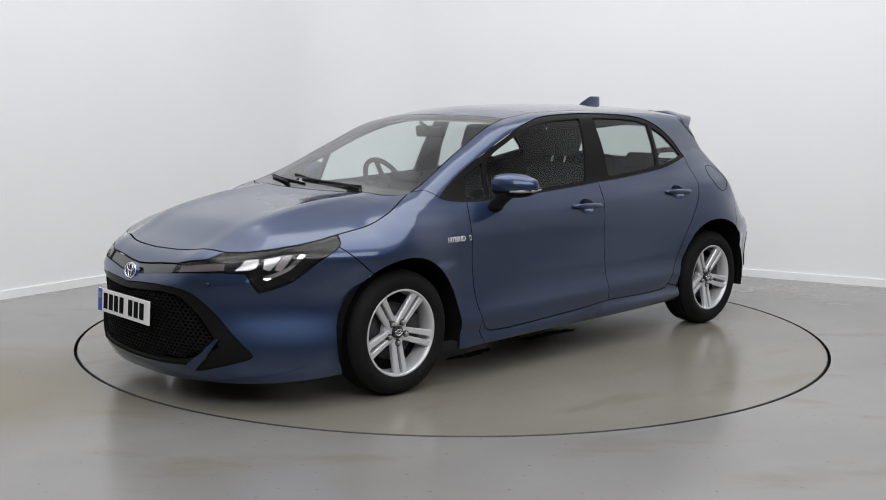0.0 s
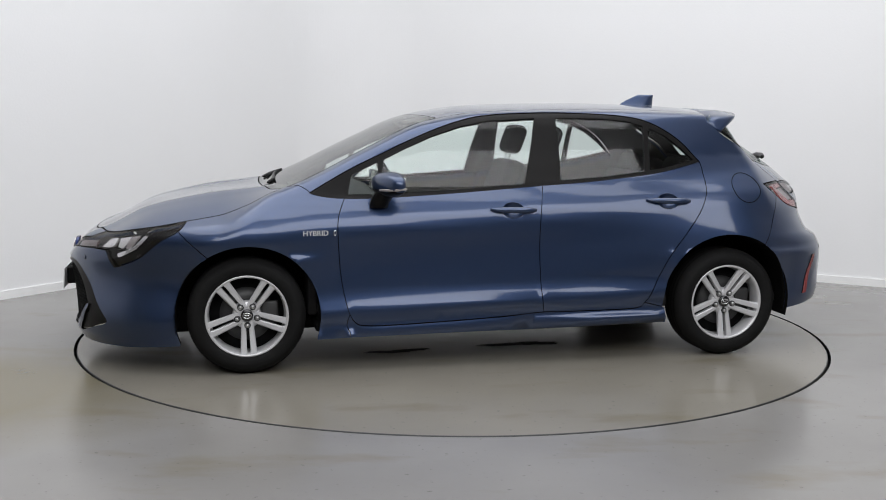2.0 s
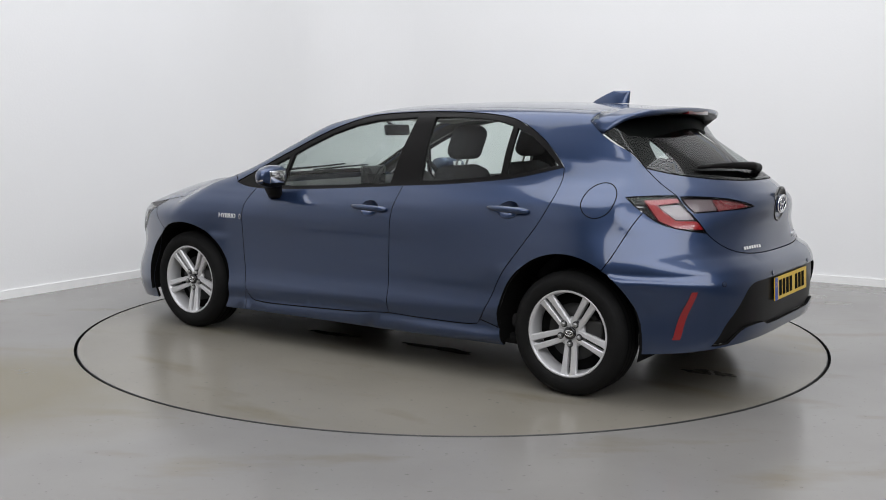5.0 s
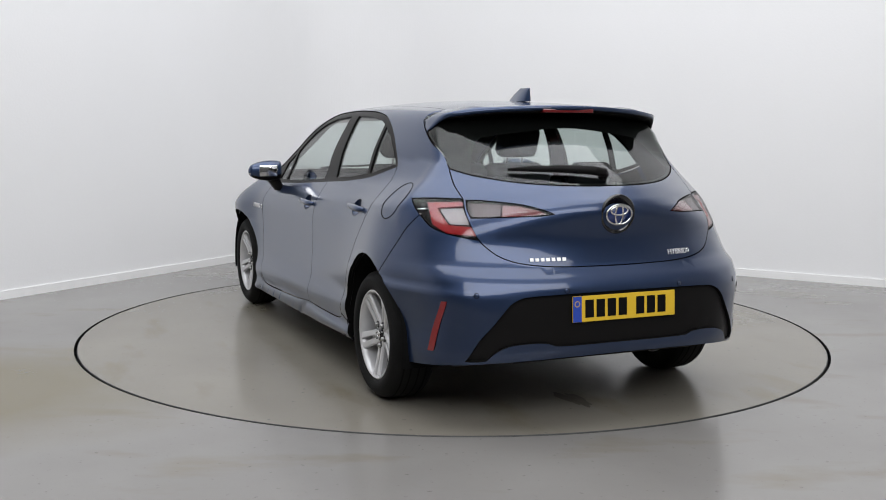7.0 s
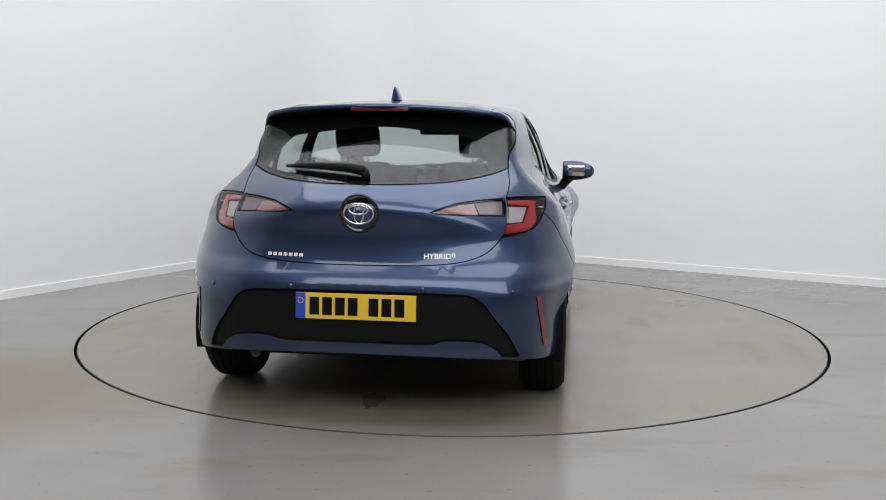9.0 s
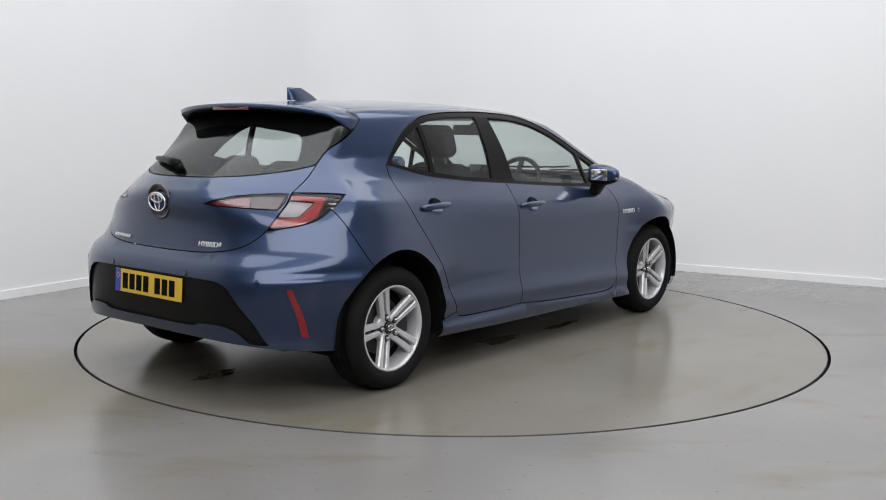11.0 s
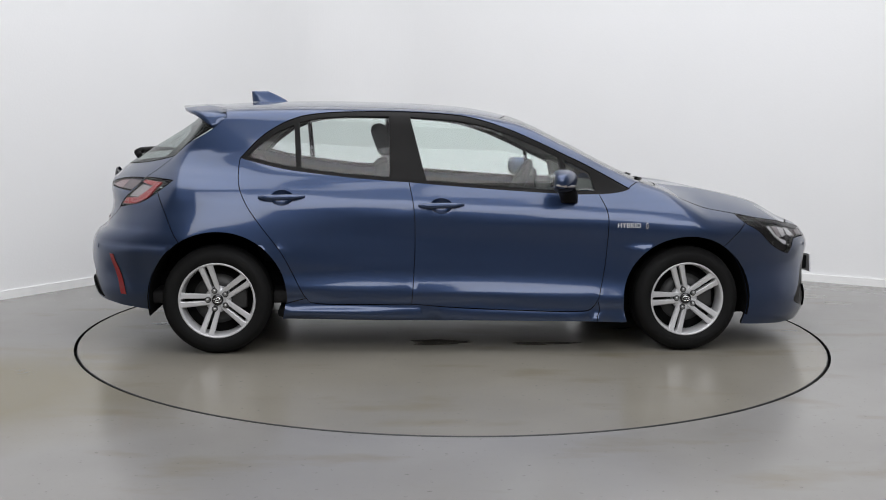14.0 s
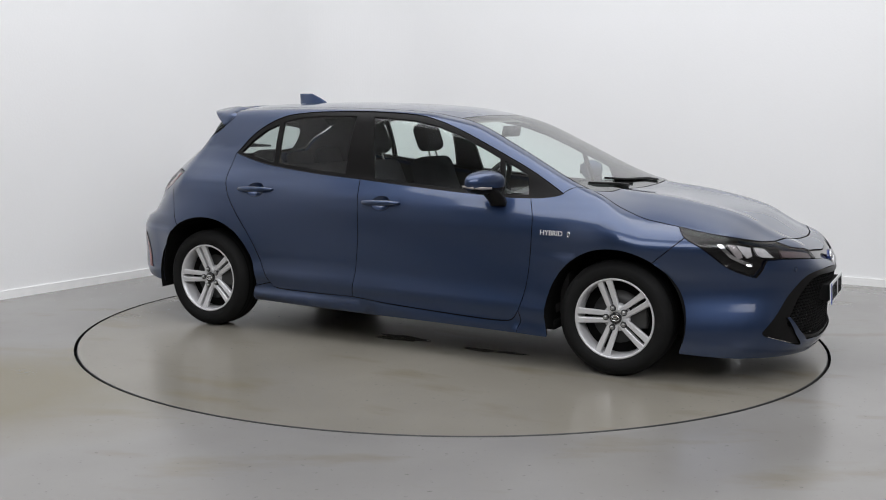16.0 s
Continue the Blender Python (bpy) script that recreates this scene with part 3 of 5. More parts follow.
ROOF_SIDE = on("t", [(0.275, 0.512), (0.05, 0.515), (-0.3, 0.515), (-0.8, 0.510), (-1.15, 0.500), (-1.30, 0.495)])


def mirrored(run):
    return (run * np.array([1, -1, 1]))[::-1]


BODY = [PAINT, GAP]


def oval(cx, cz, rx, rz, n=28):
    return lift("s", [(cx + rx * math.cos(2 * math.pi * i / n), cz + rz * math.sin(2 * math.pi * i / n)) for i in range(n)])


HANDLES = [("front_door", -0.084, 0.826), ("rear_door", -0.965, 0.869)]
cups = {name: oval(hx, hz, 0.060, 0.040) for name, hx, hz in HANDLES}
DOORS = {"front_door": skin("front_door", loop_of(BELT_F, B_SEAM, DOOR_LOW_F), "c", BODY, car, "blue front door panel", mirror=True, holes=[cups["front_door"]]),
         "rear_door": skin("rear_door", loop_of(BELT_R, DOOR_LOW_R, B_SEAM[::-1]), "c", BODY, car, "blue rear door panel", mirror=True, holes=[cups["rear_door"]])}
for name, hx, hz in HANDLES:
    def bowl(p, hx=hx, hz=hz):
        return -0.040 * np.clip(1 - ((p[:, 0] - hx) / 0.060) ** 2 - ((p[:, 2] - hz) / 0.040) ** 2, 0, 1) ** 0.7
    for host, ob in zip(DOORS[name], skin("handle_cup", cups[name], "c", [PAINT], car, "hollow behind the door handle", gap=-0.001, edge=0, grid=0.009, mirror=True, plump=bowl)):
        ob.parent = host
    for side, host in zip((1, -1), DOORS[name]):
        run = lift("s", [(hx + 0.125 * (1 - i / 8), hz + 0.004 - 0.003 * (i - 8)  / 8) for i in range(17)])
        pts = [(p[0], side * (p[1] + 0.022 - 0.020 * abs(i - 8) ** 4 / 4096), p[2]) for i, p in enumerate(run)]
        rad = [0.0165 * (1 - 0.55 * (i / 8 - 1) ** 6) if i > 8 else 0.0165 * (1 - 0.62 * (1 - i / 8) ** 2.2) for i in range(17)]
        part("handle", tube_bm(pts, rad, 12), PAINT, host, "blue pull handle")
inner_low = {"front_door": loop_of(BELT_F, B_SEAM, DOOR_LOW_F), "rear_door": loop_of(BELT_R, DOOR_LOW_R, B_SEAM[::-1])}
for name, lp in inner_low.items():
    sub_made = skin("door_lining", lp, "c", [TRIM], car, "dark door lining", gap=0.004, depth=0.05, edge=0, grid=0.06, mirror=True)
    for host, ob in zip(DOORS[name], sub_made):
        ob.parent = host
# sill between the arches
F_SEAM_LOW = on("s", [(0.80, 0.300), (0.815, 0.245), (0.80, 0.205), (0.80, 0.178)])
skin("sill", loop_of(on("s", [(-0.965, 0.195), (-0.4, 0.188), (0.2, 0.185), (0.80, 0.178)]), F_SEAM_LOW[::-1], on("s", [(0.80, 0.300), (0.765, 0.250), (0.70, 0.236), (0.497, 0.238), (0.018, 0.258), (-0.249, 0.279), (-0.458, 0.278), (-0.775, 0.284), (-0.832, 0.315)]),
                    on("s", [(-0.832, 0.315), (-0.89, 0.30), (-0.948, 0.285), (-0.965, 0.195)], smooth=False)), "c", BODY, car, "blue side sill", mirror=True)

# front wing
I_TIP = int(np.argmin(np.abs(HOOD_SIDE[:, 0] - 1.612)))
HL_LOW = on("s", [(HOOD_SIDE[I_TIP][0], HOOD_SIDE[I_TIP][2]), (1.655, 0.735), (1.745, 0.684), (1.85, 0.597), (1.94, 0.553), (1.984, 0.540)])
HL_IN = on("f", [(HL_LOW[-1][1], HL_LOW[-1][2]), (0.640, 0.598), (0.622, 0.625), (0.55, 0.628), (0.42, 0.622), (0.305, 0.612)], smooth=False)
HL_TOP_IN = on("f", [(0.305, 0.612), (0.312, 0.653)], smooth=False)
NOSE_LOW = on("f", [(0.312, 0.653), (0.38, 0.669), (0.45, 0.680), (HOOD_SIDE[0][1], HOOD_SIDE[0][2])])
i_seam = int(np.argmin(np.abs(HL_LOW[:, 0] - 1.655)))
HOOD_F, HOOD_B = HOOD_SIDE[:I_TIP + 1], HOOD_SIDE[I_TIP:]
WING_SEAM = on("s", [(1.513, 0.606), (1.575, 0.660), (HL_LOW[i_seam][0], HL_LOW[i_seam][2])])
PILLAR_FOOT = on("c", [(0.995, math.atan2(0.322, 0.735)), (1.05, 0.47), (1.125, 0.478)], smooth=False)
wing_arch = arc_run(ARCH_F, 57, 199)
skin("front_wing", loop_of(on("s", [(0.965, 0.172), (0.80, 0.178)], smooth=False), F_SEAM_LOW[::-1], on("s", [(0.80, 0.300), (0.818, 0.36), (0.843, 0.50), (0.857, 0.70), (0.852, 0.80), (0.815, 0.893)]),
                          BELT_A[::-1], PILLAR_FOOT, HOOD_B[::-1], HL_LOW[:i_seam + 1], WING_SEAM[::-1], wing_arch), "c", BODY, car, "blue front wing", mirror=True, grid=0.025)
bpy.context.view_layer.update()

# ---- upper side frame, roof, bonnet, glass ----
GLASS_CORNER = lift("r", [(0.600, 1.087)])[0]
SPOIL_EDGE = on("s", [(GLASS_CORNER[0], 1.087), (-1.50, 1.160), (-1.42, 1.205), (-1.355, 1.248), (-1.285, 1.305)])
HATCH_UP = on("r", [(0.605, 0.966), (0.612, 1.02), (0.600, 1.087)])
LAMP_TOP = on("s", [(-1.560, 0.960), (-1.65, 0.966), (-1.735, 0.967)])
LAMP_LOW = on("s", [(-1.885, 0.802), (-1.79, 0.823), (-1.716, 0.848), (-1.63, 0.906), (-1.560, 0.960)])
i_lamp = int(np.argmin(np.abs(LAMP_LOW[:, 0] + 1.655)))
TAIL_SEAM = on("s", [(-1.514, 0.628), (-1.552, 0.690), (-1.595, 0.785), (LAMP_LOW[i_lamp][0], LAMP_LOW[i_lamp][2])])
i_low = int(np.argmin(np.abs(DOOR_LOW_R[:, 2] - 0.315) + np.abs(DOOR_LOW_R[:, 0] + 0.832)))
frame_loop = loop_of(DLO_TOP, DOOR_LOW_R[:i_low + 1], on("s", [(-0.832, 0.315), (-0.89, 0.30), (-0.942, 0.285)], smooth=False),
                     arc_run(ARCH_R, -2, 122), TAIL_SEAM, LAMP_LOW[i_lamp:], LAMP_TOP, HATCH_UP, SPOIL_EDGE,
                     lift("t", [(-1.30, 0.495)]), ROOF_SIDE[::-1], SCREEN_SIDE[::-1], PILLAR_FOOT[::-1])
skin("side_frame", frame_loop, "c", BODY, car, "blue quarter panel, roof rail and windscreen pillar", mirror=True, grid=0.022)
skin("inner_trim", frame_loop, "c", [TRIM], car, "dark grey pillar trim", gap=0.006, depth=0.03, edge=0, mirror=True)
REAR_ROOF = on("t", [(-1.30, 0.495), (-1.345, 0.35), (-1.365, 0.15), (-1.37, 0.0)])


def both(*half):
    """Closes a left half that starts and ends on the middle plane by its mirror image."""
    run = np.concatenate(half)
    return loop_of(run, mirrored(run))


skin("roof", both(SCREEN_TOP[::-1], ROOF_SIDE, REAR_ROOF), "t", BODY, car, "blue roof panel")
skin("headlining", both(SCREEN_TOP[::-1], ROOF_SIDE, REAR_ROOF), "t", [LINING], car, "pale grey headlining", gap=-0.02, depth=0.035, edge=0)
skin("windscreen", both(COWL[::-1], SCREEN_SIDE, SCREEN_TOP), "t", [GLASS_SCREEN, BLACK], car, "green-tinted windscreen", gap=0.004, edge=0.006)
skin("windscreen_seal", both(COWL[::-1], SCREEN_SIDE, SCREEN_TOP), "t", [BLACK], car, "black windscreen seal", gap=0.001, depth=0.006, edge=0,
     holes=[both(on("t", [(1.165, 0.0), (1.155, 0.25), (1.135, 0.48), (1.08, 0.648)]), on("t", [(1.08, 0.648), (0.87, 0.599), (0.56, 0.541), (0.295, 0.499)]), on("t", [(0.295, 0.499), (0.325, 0.3), (0.345, 0.0)]))])
HOOD_FRONT = on("t", [(2.034, 0.470), (2.078, 0.34), (2.115, 0.18), (2.128, 0.0)])
skin("bonnet", both(COWL[::-1], HOOD_SIDE[::-1], HOOD_FRONT), "t", BODY, car, "blue bonnet with two soft ridges", gap=0.003)
STRIP_TOP = on("f", [(0.0, 0.628), (0.09, 0.634), (0.20, 0.645), (0.312, 0.653)])
STRIP_LOW = on("f", [(0.305, 0.612), (0.20, 0.602), (0.10, 0.590), (0.0, 0.586)])
skin("nose_panel", both(STRIP_TOP, NOSE_LOW, HOOD_FRONT), "f", BODY, car, "blue nose lip", grid=0.025)
skin("nose_strip", both(STRIP_TOP, HL_TOP_IN[::-1], STRIP_LOW), "f", [GLOSSB, GAP], car, "gloss black strip between the headlights", depth=0.006, grid=0.02)

# black window surround with four panes a side
PANES = {
    "front_side_window": [(-0.252, 1.318), (0.011, 1.300), (0.171, 1.270), (0.331, 1.216), (0.47, 1.155), (0.592, 1.096), (0.628, 0.914), (0.337, 0.929), (0.015, 0.952), (-0.165, 0.966)],
    "front_quarter_window": [(0.622, 1.083), (0.70, 1.047), (0.770, 1.010), (0.795, 0.912), (0.655, 0.913)],
    "rear_side_window": [(-0.372, 1.320), (-0.624, 1.318), (-0.78, 1.305), (-0.875, 1.280), (-0.858, 1.032), (-0.626, 1.004), (-0.372, 0.985)],
    "rear_quarter_window": [(-0.905, 1.268), (-1.0, 1.226), (-1.09, 1.160), (-1.165, 1.092), (-0.944, 1.043), (-0.892, 1.037)],
}
pane_loops = {}
for key, pts in PANES.items():
    pane_loops[key] = loop_of(on("s", pts + pts[:1], smooth=False))
surround = loop_of(DLO_TOP, BELT_R[::-1], BELT_F[::-1], BELT_A[::-1])
skin("window_surround", surround, "c", [BLACK], car, "satin black window surround", gap=0.001, depth=0.004, edge=0.02, holes=list(pane_loops.values()), mirror=True)
for key, lp in pane_loops.items():
    g_ = GLASS_REAR if key.startswith("rear") else GLASS
    skin(key, lp, "c", [g_], car, "tinted side window glass", gap=-0.004, depth=0.010, edge=0, mirror=True)

# ---- front bumper, grille and headlights ----
BUMP_LOW = on("s", [(1.655, 0.150), (1.80, 0.140), (1.93, 0.132)])
BUMP_LOW2 = on("f", [(0.62, 0.130), (0.45, 0.128), (0.25, 0.122), (0.0, 0.120)])
MASK_TOP = on("f", [(0.0, 0.545), (0.12, 0.553), (0.24, 0.557), (0.36, 0.550), (0.44, 0.525), (0.52, 0.45), (0.60, 0.36), (0.662, 0.290), (0.676, 0.262), (0.655, 0.245)])
MASK_LOW = on("f", [(0.655, 0.245), (0.56, 0.212), (0.47, 0.186), (0.435, 0.190), (0.40, 0.205), (0.276, 0.197), (0.05, 0.190), (0.0, 0.190)])
mask_loop = both(MASK_TOP, MASK_LOW)
skin("front_bumper", both(STRIP_LOW[::-1], HL_IN[::-1], HL_LOW[::-1][:len(HL_LOW) - i_seam], WING_SEAM[::-1], arc_run(ARCH_F, 57, -22), BUMP_LOW, BUMP_LOW2), "n", BODY, car,
     "blue front bumper", holes=[mask_loop], grid=0.03)
inner_mask = both(on("f", [(0.0, 0.515), (0.12, 0.522), (0.24, 0.526), (0.33, 0.520), (0.385, 0.50), (0.46, 0.43), (0.53, 0.345), (0.555, 0.305), (0.545, 0.29)]),
                  on("f", [(0.545, 0.290), (0.48, 0.262), (0.42, 0.235), (0.36, 0.222), (0.276, 0.215), (0.05, 0.208), (0.0, 0.208)]))
skin("grille_frame", mask_loop, "n", [BLACK, GAP], car, "satin black grille surround", gap=0.001, depth=0.008, edge=0.03, holes=[inner_mask], grid=0.02)
# Sunk near-black sheet that paints the shade seen through the grille openings.
skin("grille_shade_sheet", inner_mask, "n", [GAP], car, "near-black sheet standing in for the shade behind the grille", gap=-0.01, depth=0.055, edge=0, grid=0.05)


def honeycomb(poly, kind, parent):
    """Rows of small hexagonal rings across the grille, slightly sunk."""
    lo, hi = poly.min(0), poly.max(0)
    r = 0.0115
    verts, faces = [], []
    row = 0
    z = lo[1]
    while z < hi[1]:
        y = lo[0] + (r * 1.05 if row % 2 else 0)
        while y < hi[0]:
            k = len(verts)
            ring = [(y + q_ * math.cos(math.pi / 6 + i * math.pi / 3) * 1.15, z + q_ * 0.82 * math.sin(math.pi / 6 + i * math.pi / 3)) for q_ in (r * 1.0, r * 0.72) for i in range(6)]
            if inside_poly(np.array(ring), poly).all():
                verts += ring
                faces += [(k + i, k + (i + 1) % 6, k + 6 + (i + 1) % 6, k + 6 + i) for i in range(6)]
            y += r * 2.1
        z += r * 1.38
        row += 1
    uv = np.array(verts)
    front, back = lift(kind, uv, 0.018), lift(kind, uv, 0.042)
    n = len(uv)
    fs = list(faces)
    for f in faces:
        a, b, c, d = f
        fs += [(d, c, c + n, d + n), (b, a, a + n, b + n)]
    me = bpy.data.meshes.new("grille_mesh")
    me.from_pydata([tuple(p) for p in front] + [tuple(p) for p in back], [], fs)
    me.materials.append(MATTE)
    ob = new("grille_mesh", me)
    ob.parent = parent
    ob["kind"] = "stuff"
    ob["label"] = "black honeycomb grille mesh"


blade = [(0.395, 0.198), (0.45, 0.188), (0.505, 0.245), (0.560, 0.335), (0.545, 0.338), (0.485, 0.268), (0.43, 0.226)]
skin("bumper_blade", loop_of(on("f", blade + blade[:1], smooth=False)), "n", BODY, car, "blue fin at the grille's lower corner", gap=0.0, depth=-0.003, edge=0.02, grid=0.02, mirror=True)

honeycomb(chart("n", inner_mask), "n", car)

HL_RIM = loop_of(HL_LOW, HL_IN, HL_TOP_IN, NOSE_LOW, HOOD_F)
HEAD_LENS = skin("headlight", HL_RIM, "n", [LENS, GAP], car, "clear headlight lens over a black housing", gap=0.003, edge=0.004, grid=0.025, mirror=True)


def sub(parent_side, made):
    for host, ob in zip(parent_side, made):
        ob.parent = host


sub(HEAD_LENS, skin("housing", HL_RIM, "n", [BLACK], car, "black headlight housing", gap=0.004, depth=0.028, edge=0, grid=0.03, mirror=True))


def lamp_piece(name, kind, pts, material, hosts, label, depth, edge=0.01, smooth=False):
    rim = loop_of(on(kind, pts + pts[:1], step=0.012, smooth=smooth))
    made = skin(name, rim, "n" if kind in "fs" and rim[:, 0].mean() > 0 else "b", [material], car, label, gap=0.0, depth=depth, edge=edge, grid=0.02, mirror=True)
    sub(hosts, made)
    return made


lamp_piece("reflector", "s", [(2.060, 0.640), (2.010, 0.690), (1.968, 0.698), (1.990, 0.654), (2.010, 0.642)], CLEARL, HEAD_LENS, "silver reflector", 0.016)
lamp_piece("reflector", "s", [(1.968, 0.648), (1.955, 0.694), (1.895, 0.708), (1.925, 0.660), (1.945, 0.636)], CLEARL, HEAD_LENS, "silver reflector", 0.014)
lamp_piece("reflector", "s", [(1.926, 0.640), (1.918, 0.668), (1.885, 0.708), (1.852, 0.714), (1.885, 0.660), (1.905, 0.634)], PALEL, HEAD_LENS, "silver reflector", 0.012)
lamp_piece("daylight_bar", "s", [(1.805, 0.710), (1.826, 0.711), (1.880, 0.652), (1.915, 0.632), (1.968, 0.612), (1.966, 0.594), (1.918, 0.612), (1.868, 0.640)], CHROME, HEAD_LENS, "bright silver running light bar", 0.006)
lamp_piece("indicator", "f", [(0.335, 0.624), (0.340, 0.648), (0.44, 0.665), (0.53, 0.673), (0.545, 0.640), (0.44, 0.632)], GREYL, HEAD_LENS, "smoked indicator unit", 0.012)

# ---- tail: hatch, lamps, bumper, glass, spoiler ----
HATCH_DOWN = on("r", [(0.605, 0.966), (0.618, 0.91), (0.618, 0.86), (0.598, 0.803), (0.553, 0.752), (0.50, 0.722), (0.42, 0.703), (0.30, 0.692), (0.15, 0.688), (0.0, 0.687)])
GLASS_LOW = on("r", [(0.0, 1.026), (0.13, 1.026), (0.253, 1.029), (0.385, 1.038), (0.52, 1.060), (0.600, 1.087)])
i_h = int(np.argmin(np.linalg.norm(HATCH_DOWN - lift("r", [(0.598, 0.803)])[0], axis=1)))
hatch_lamp_pts = [(0.596, 0.961), (0.55, 0.962), (0.47, 0.957), (0.40, 0.949), (0.34, 0.931), (0.295, 0.913), (0.36, 0.905), (0.45, 0.901), (0.608, 0.890), (0.606, 0.93)]
HATCH_LAMP = loop_of(on("r", hatch_lamp_pts + hatch_lamp_pts[:1], smooth=False))
skin("hatch", both(GLASS_LOW, HATCH_UP[::-1], HATCH_DOWN), "r", BODY, car, "blue tailgate", grid=0.03, holes=[HATCH_LAMP, mirrored(HATCH_LAMP)])
LAMP_RIM = loop_of(HATCH_DOWN[:i_h + 1], LAMP_LOW, LAMP_TOP)
TAIL_LENS = skin("tail_light", LAMP_RIM, "b", [LENS, GAP], car, "clear outer tail light lens", gap=0.003, edge=0.004, grid=0.025, mirror=True)
sub(TAIL_LENS, skin("housing", LAMP_RIM, "b", [BLACK], car, "black tail light housing", gap=0.003, depth=0.022, edge=0, grid=0.03, mirror=True))
lamp_piece("stop_light", "r", [(0.730, 0.949), (0.612, 0.956), (0.614, 0.940), (0.705, 0.928), (0.690, 0.860), (0.618, 0.856), (0.606, 0.818), (0.705, 0.826), (0.740, 0.860)], RED, TAIL_LENS, "red C-shaped stop light", 0.004)
lamp_piece("reversing_light", "r", [(0.698, 0.925), (0.618, 0.932), (0.622, 0.866), (0.684, 0.866)], PALEL, TAIL_LENS, "pale ribbed reversing light", 0.010)
for zz in (0.925, 0.905):
    lamp_piece("chrome_bar", "s", [(-1.600 - (0.94 - zz), zz), (-1.645, zz - 0.001), (-1.645, zz - 0.007), (-1.602 - (0.94 - zz), zz - 0.006)], CHROME, TAIL_LENS, "thin bright bar", 0.008, 0.004)
HATCH_LENS = skin("hatch_light", HATCH_LAMP, "r", [LENS, GAP], car, "smoked inner tail light lens", gap=0.002, edge=0.004, grid=0.025, mirror=True)
sub(HATCH_LENS, skin("housing", HATCH_LAMP, "r", [BLACK], car, "black housing", gap=0.002, depth=0.02, edge=0, grid=0.03, mirror=True))
lamp_piece("tail_strip", "r", [(0.475, 0.950), (0.42, 0.948), (0.36, 0.934), (0.325, 0.916), (0.40, 0.909), (0.50, 0.904)], DRED, HATCH_LENS, "dark red tail strip", 0.008)
lamp_piece("reversing_light", "r", [(0.59, 0.953), (0.48, 0.951), (0.505, 0.906), (0.597, 0.899)], GREYL, HATCH_LENS, "grey reversing light", 0.007)

R_FOOT = on("s", [(-1.688, 0.249), (-1.78, 0.258), (-1.87, 0.268)])
R_LOW = on("r", [(0.700, 0.280), (0.63, 0.290), (0.559, 0.297), (0.358, 0.308), (0.0, 0.312)])
RMASK = both(on("r", [(0.0, 0.586), (0.26, 0.584), (0.42, 0.580), (0.48, 0.574), (0.52, 0.556), (0.547, 0.53), (0.60, 0.455), (0.648, 0.390), (0.690, 0.300)]),
             on("r", [(0.690, 0.300), (0.655, 0.302), (0.620, 0.308)]),
             on("r", [(0.620, 0.308), (0.583, 0.350), (0.53, 0.375), (0.44, 0.384), (0.365, 0.380), (0.335, 0.368), (0.25, 0.365), (0.0, 0.365)]))
skin("rear_bumper", both(HATCH_DOWN[i_h:][::-1], LAMP_LOW[:i_lamp + 1], TAIL_SEAM[::-1], arc_run(ARCH_R, 122, 188), R_FOOT, R_LOW), "b", BODY, car, "blue rear bumper", holes=[RMASK], grid=0.03)
skin("bumper_insert", RMASK, "b", [BLACK, GAP], car, "satin black lower bumper insert", gap=0.001, depth=0.014, grid=0.03)
lamp_strip = [(0.770, 0.551), (0.754, 0.553), (0.785, 0.332), (0.800, 0.330)]
skin("rear_reflector", loop_of(on("r", lamp_strip + lamp_strip[:1], smooth=False)), "b", [REFL, BLACK], car, "slim upright red rear reflector", gap=0.0, depth=-0.004, edge=0.008, grid=0.03, mirror=True)

BACK_TOP = on("t", [(-1.30, 0.50), (-1.36, 0.40), (-1.40, 0.2), (-1.41, 0.0)])
back_loop = both(BACK_TOP[::-1], SPOIL_EDGE[::-1], GLASS_LOW[::-1])
skin("rear_window", back_loop, "t", [GLASS_BACK, BLACK], car, "smoked rear window glass", gap=0.004, edge=0.006)
# Real black border; its deep top band also paints the spoiler's shadow.
skin("rear_window_border", back_loop, "t", [BLACK], car, "black border of the rear window, deepened on top as spoiler shadow", gap=0.002, depth=0.004, edge=0,
     holes=[both(on("t", [(-1.56, 0.0), (-1.555, 0.2), (-1.53, 0.36), (-1.52, 0.42), (-1.535, 0.455)]), on("t", [(-1.535, 0.455), (-1.59, 0.495), (-1.655, 0.525)]), on("r", [(0.515, 1.080), (0.47, 1.066), (0.385, 1.052), (0.253, 1.042), (0.0, 1.039)]))])


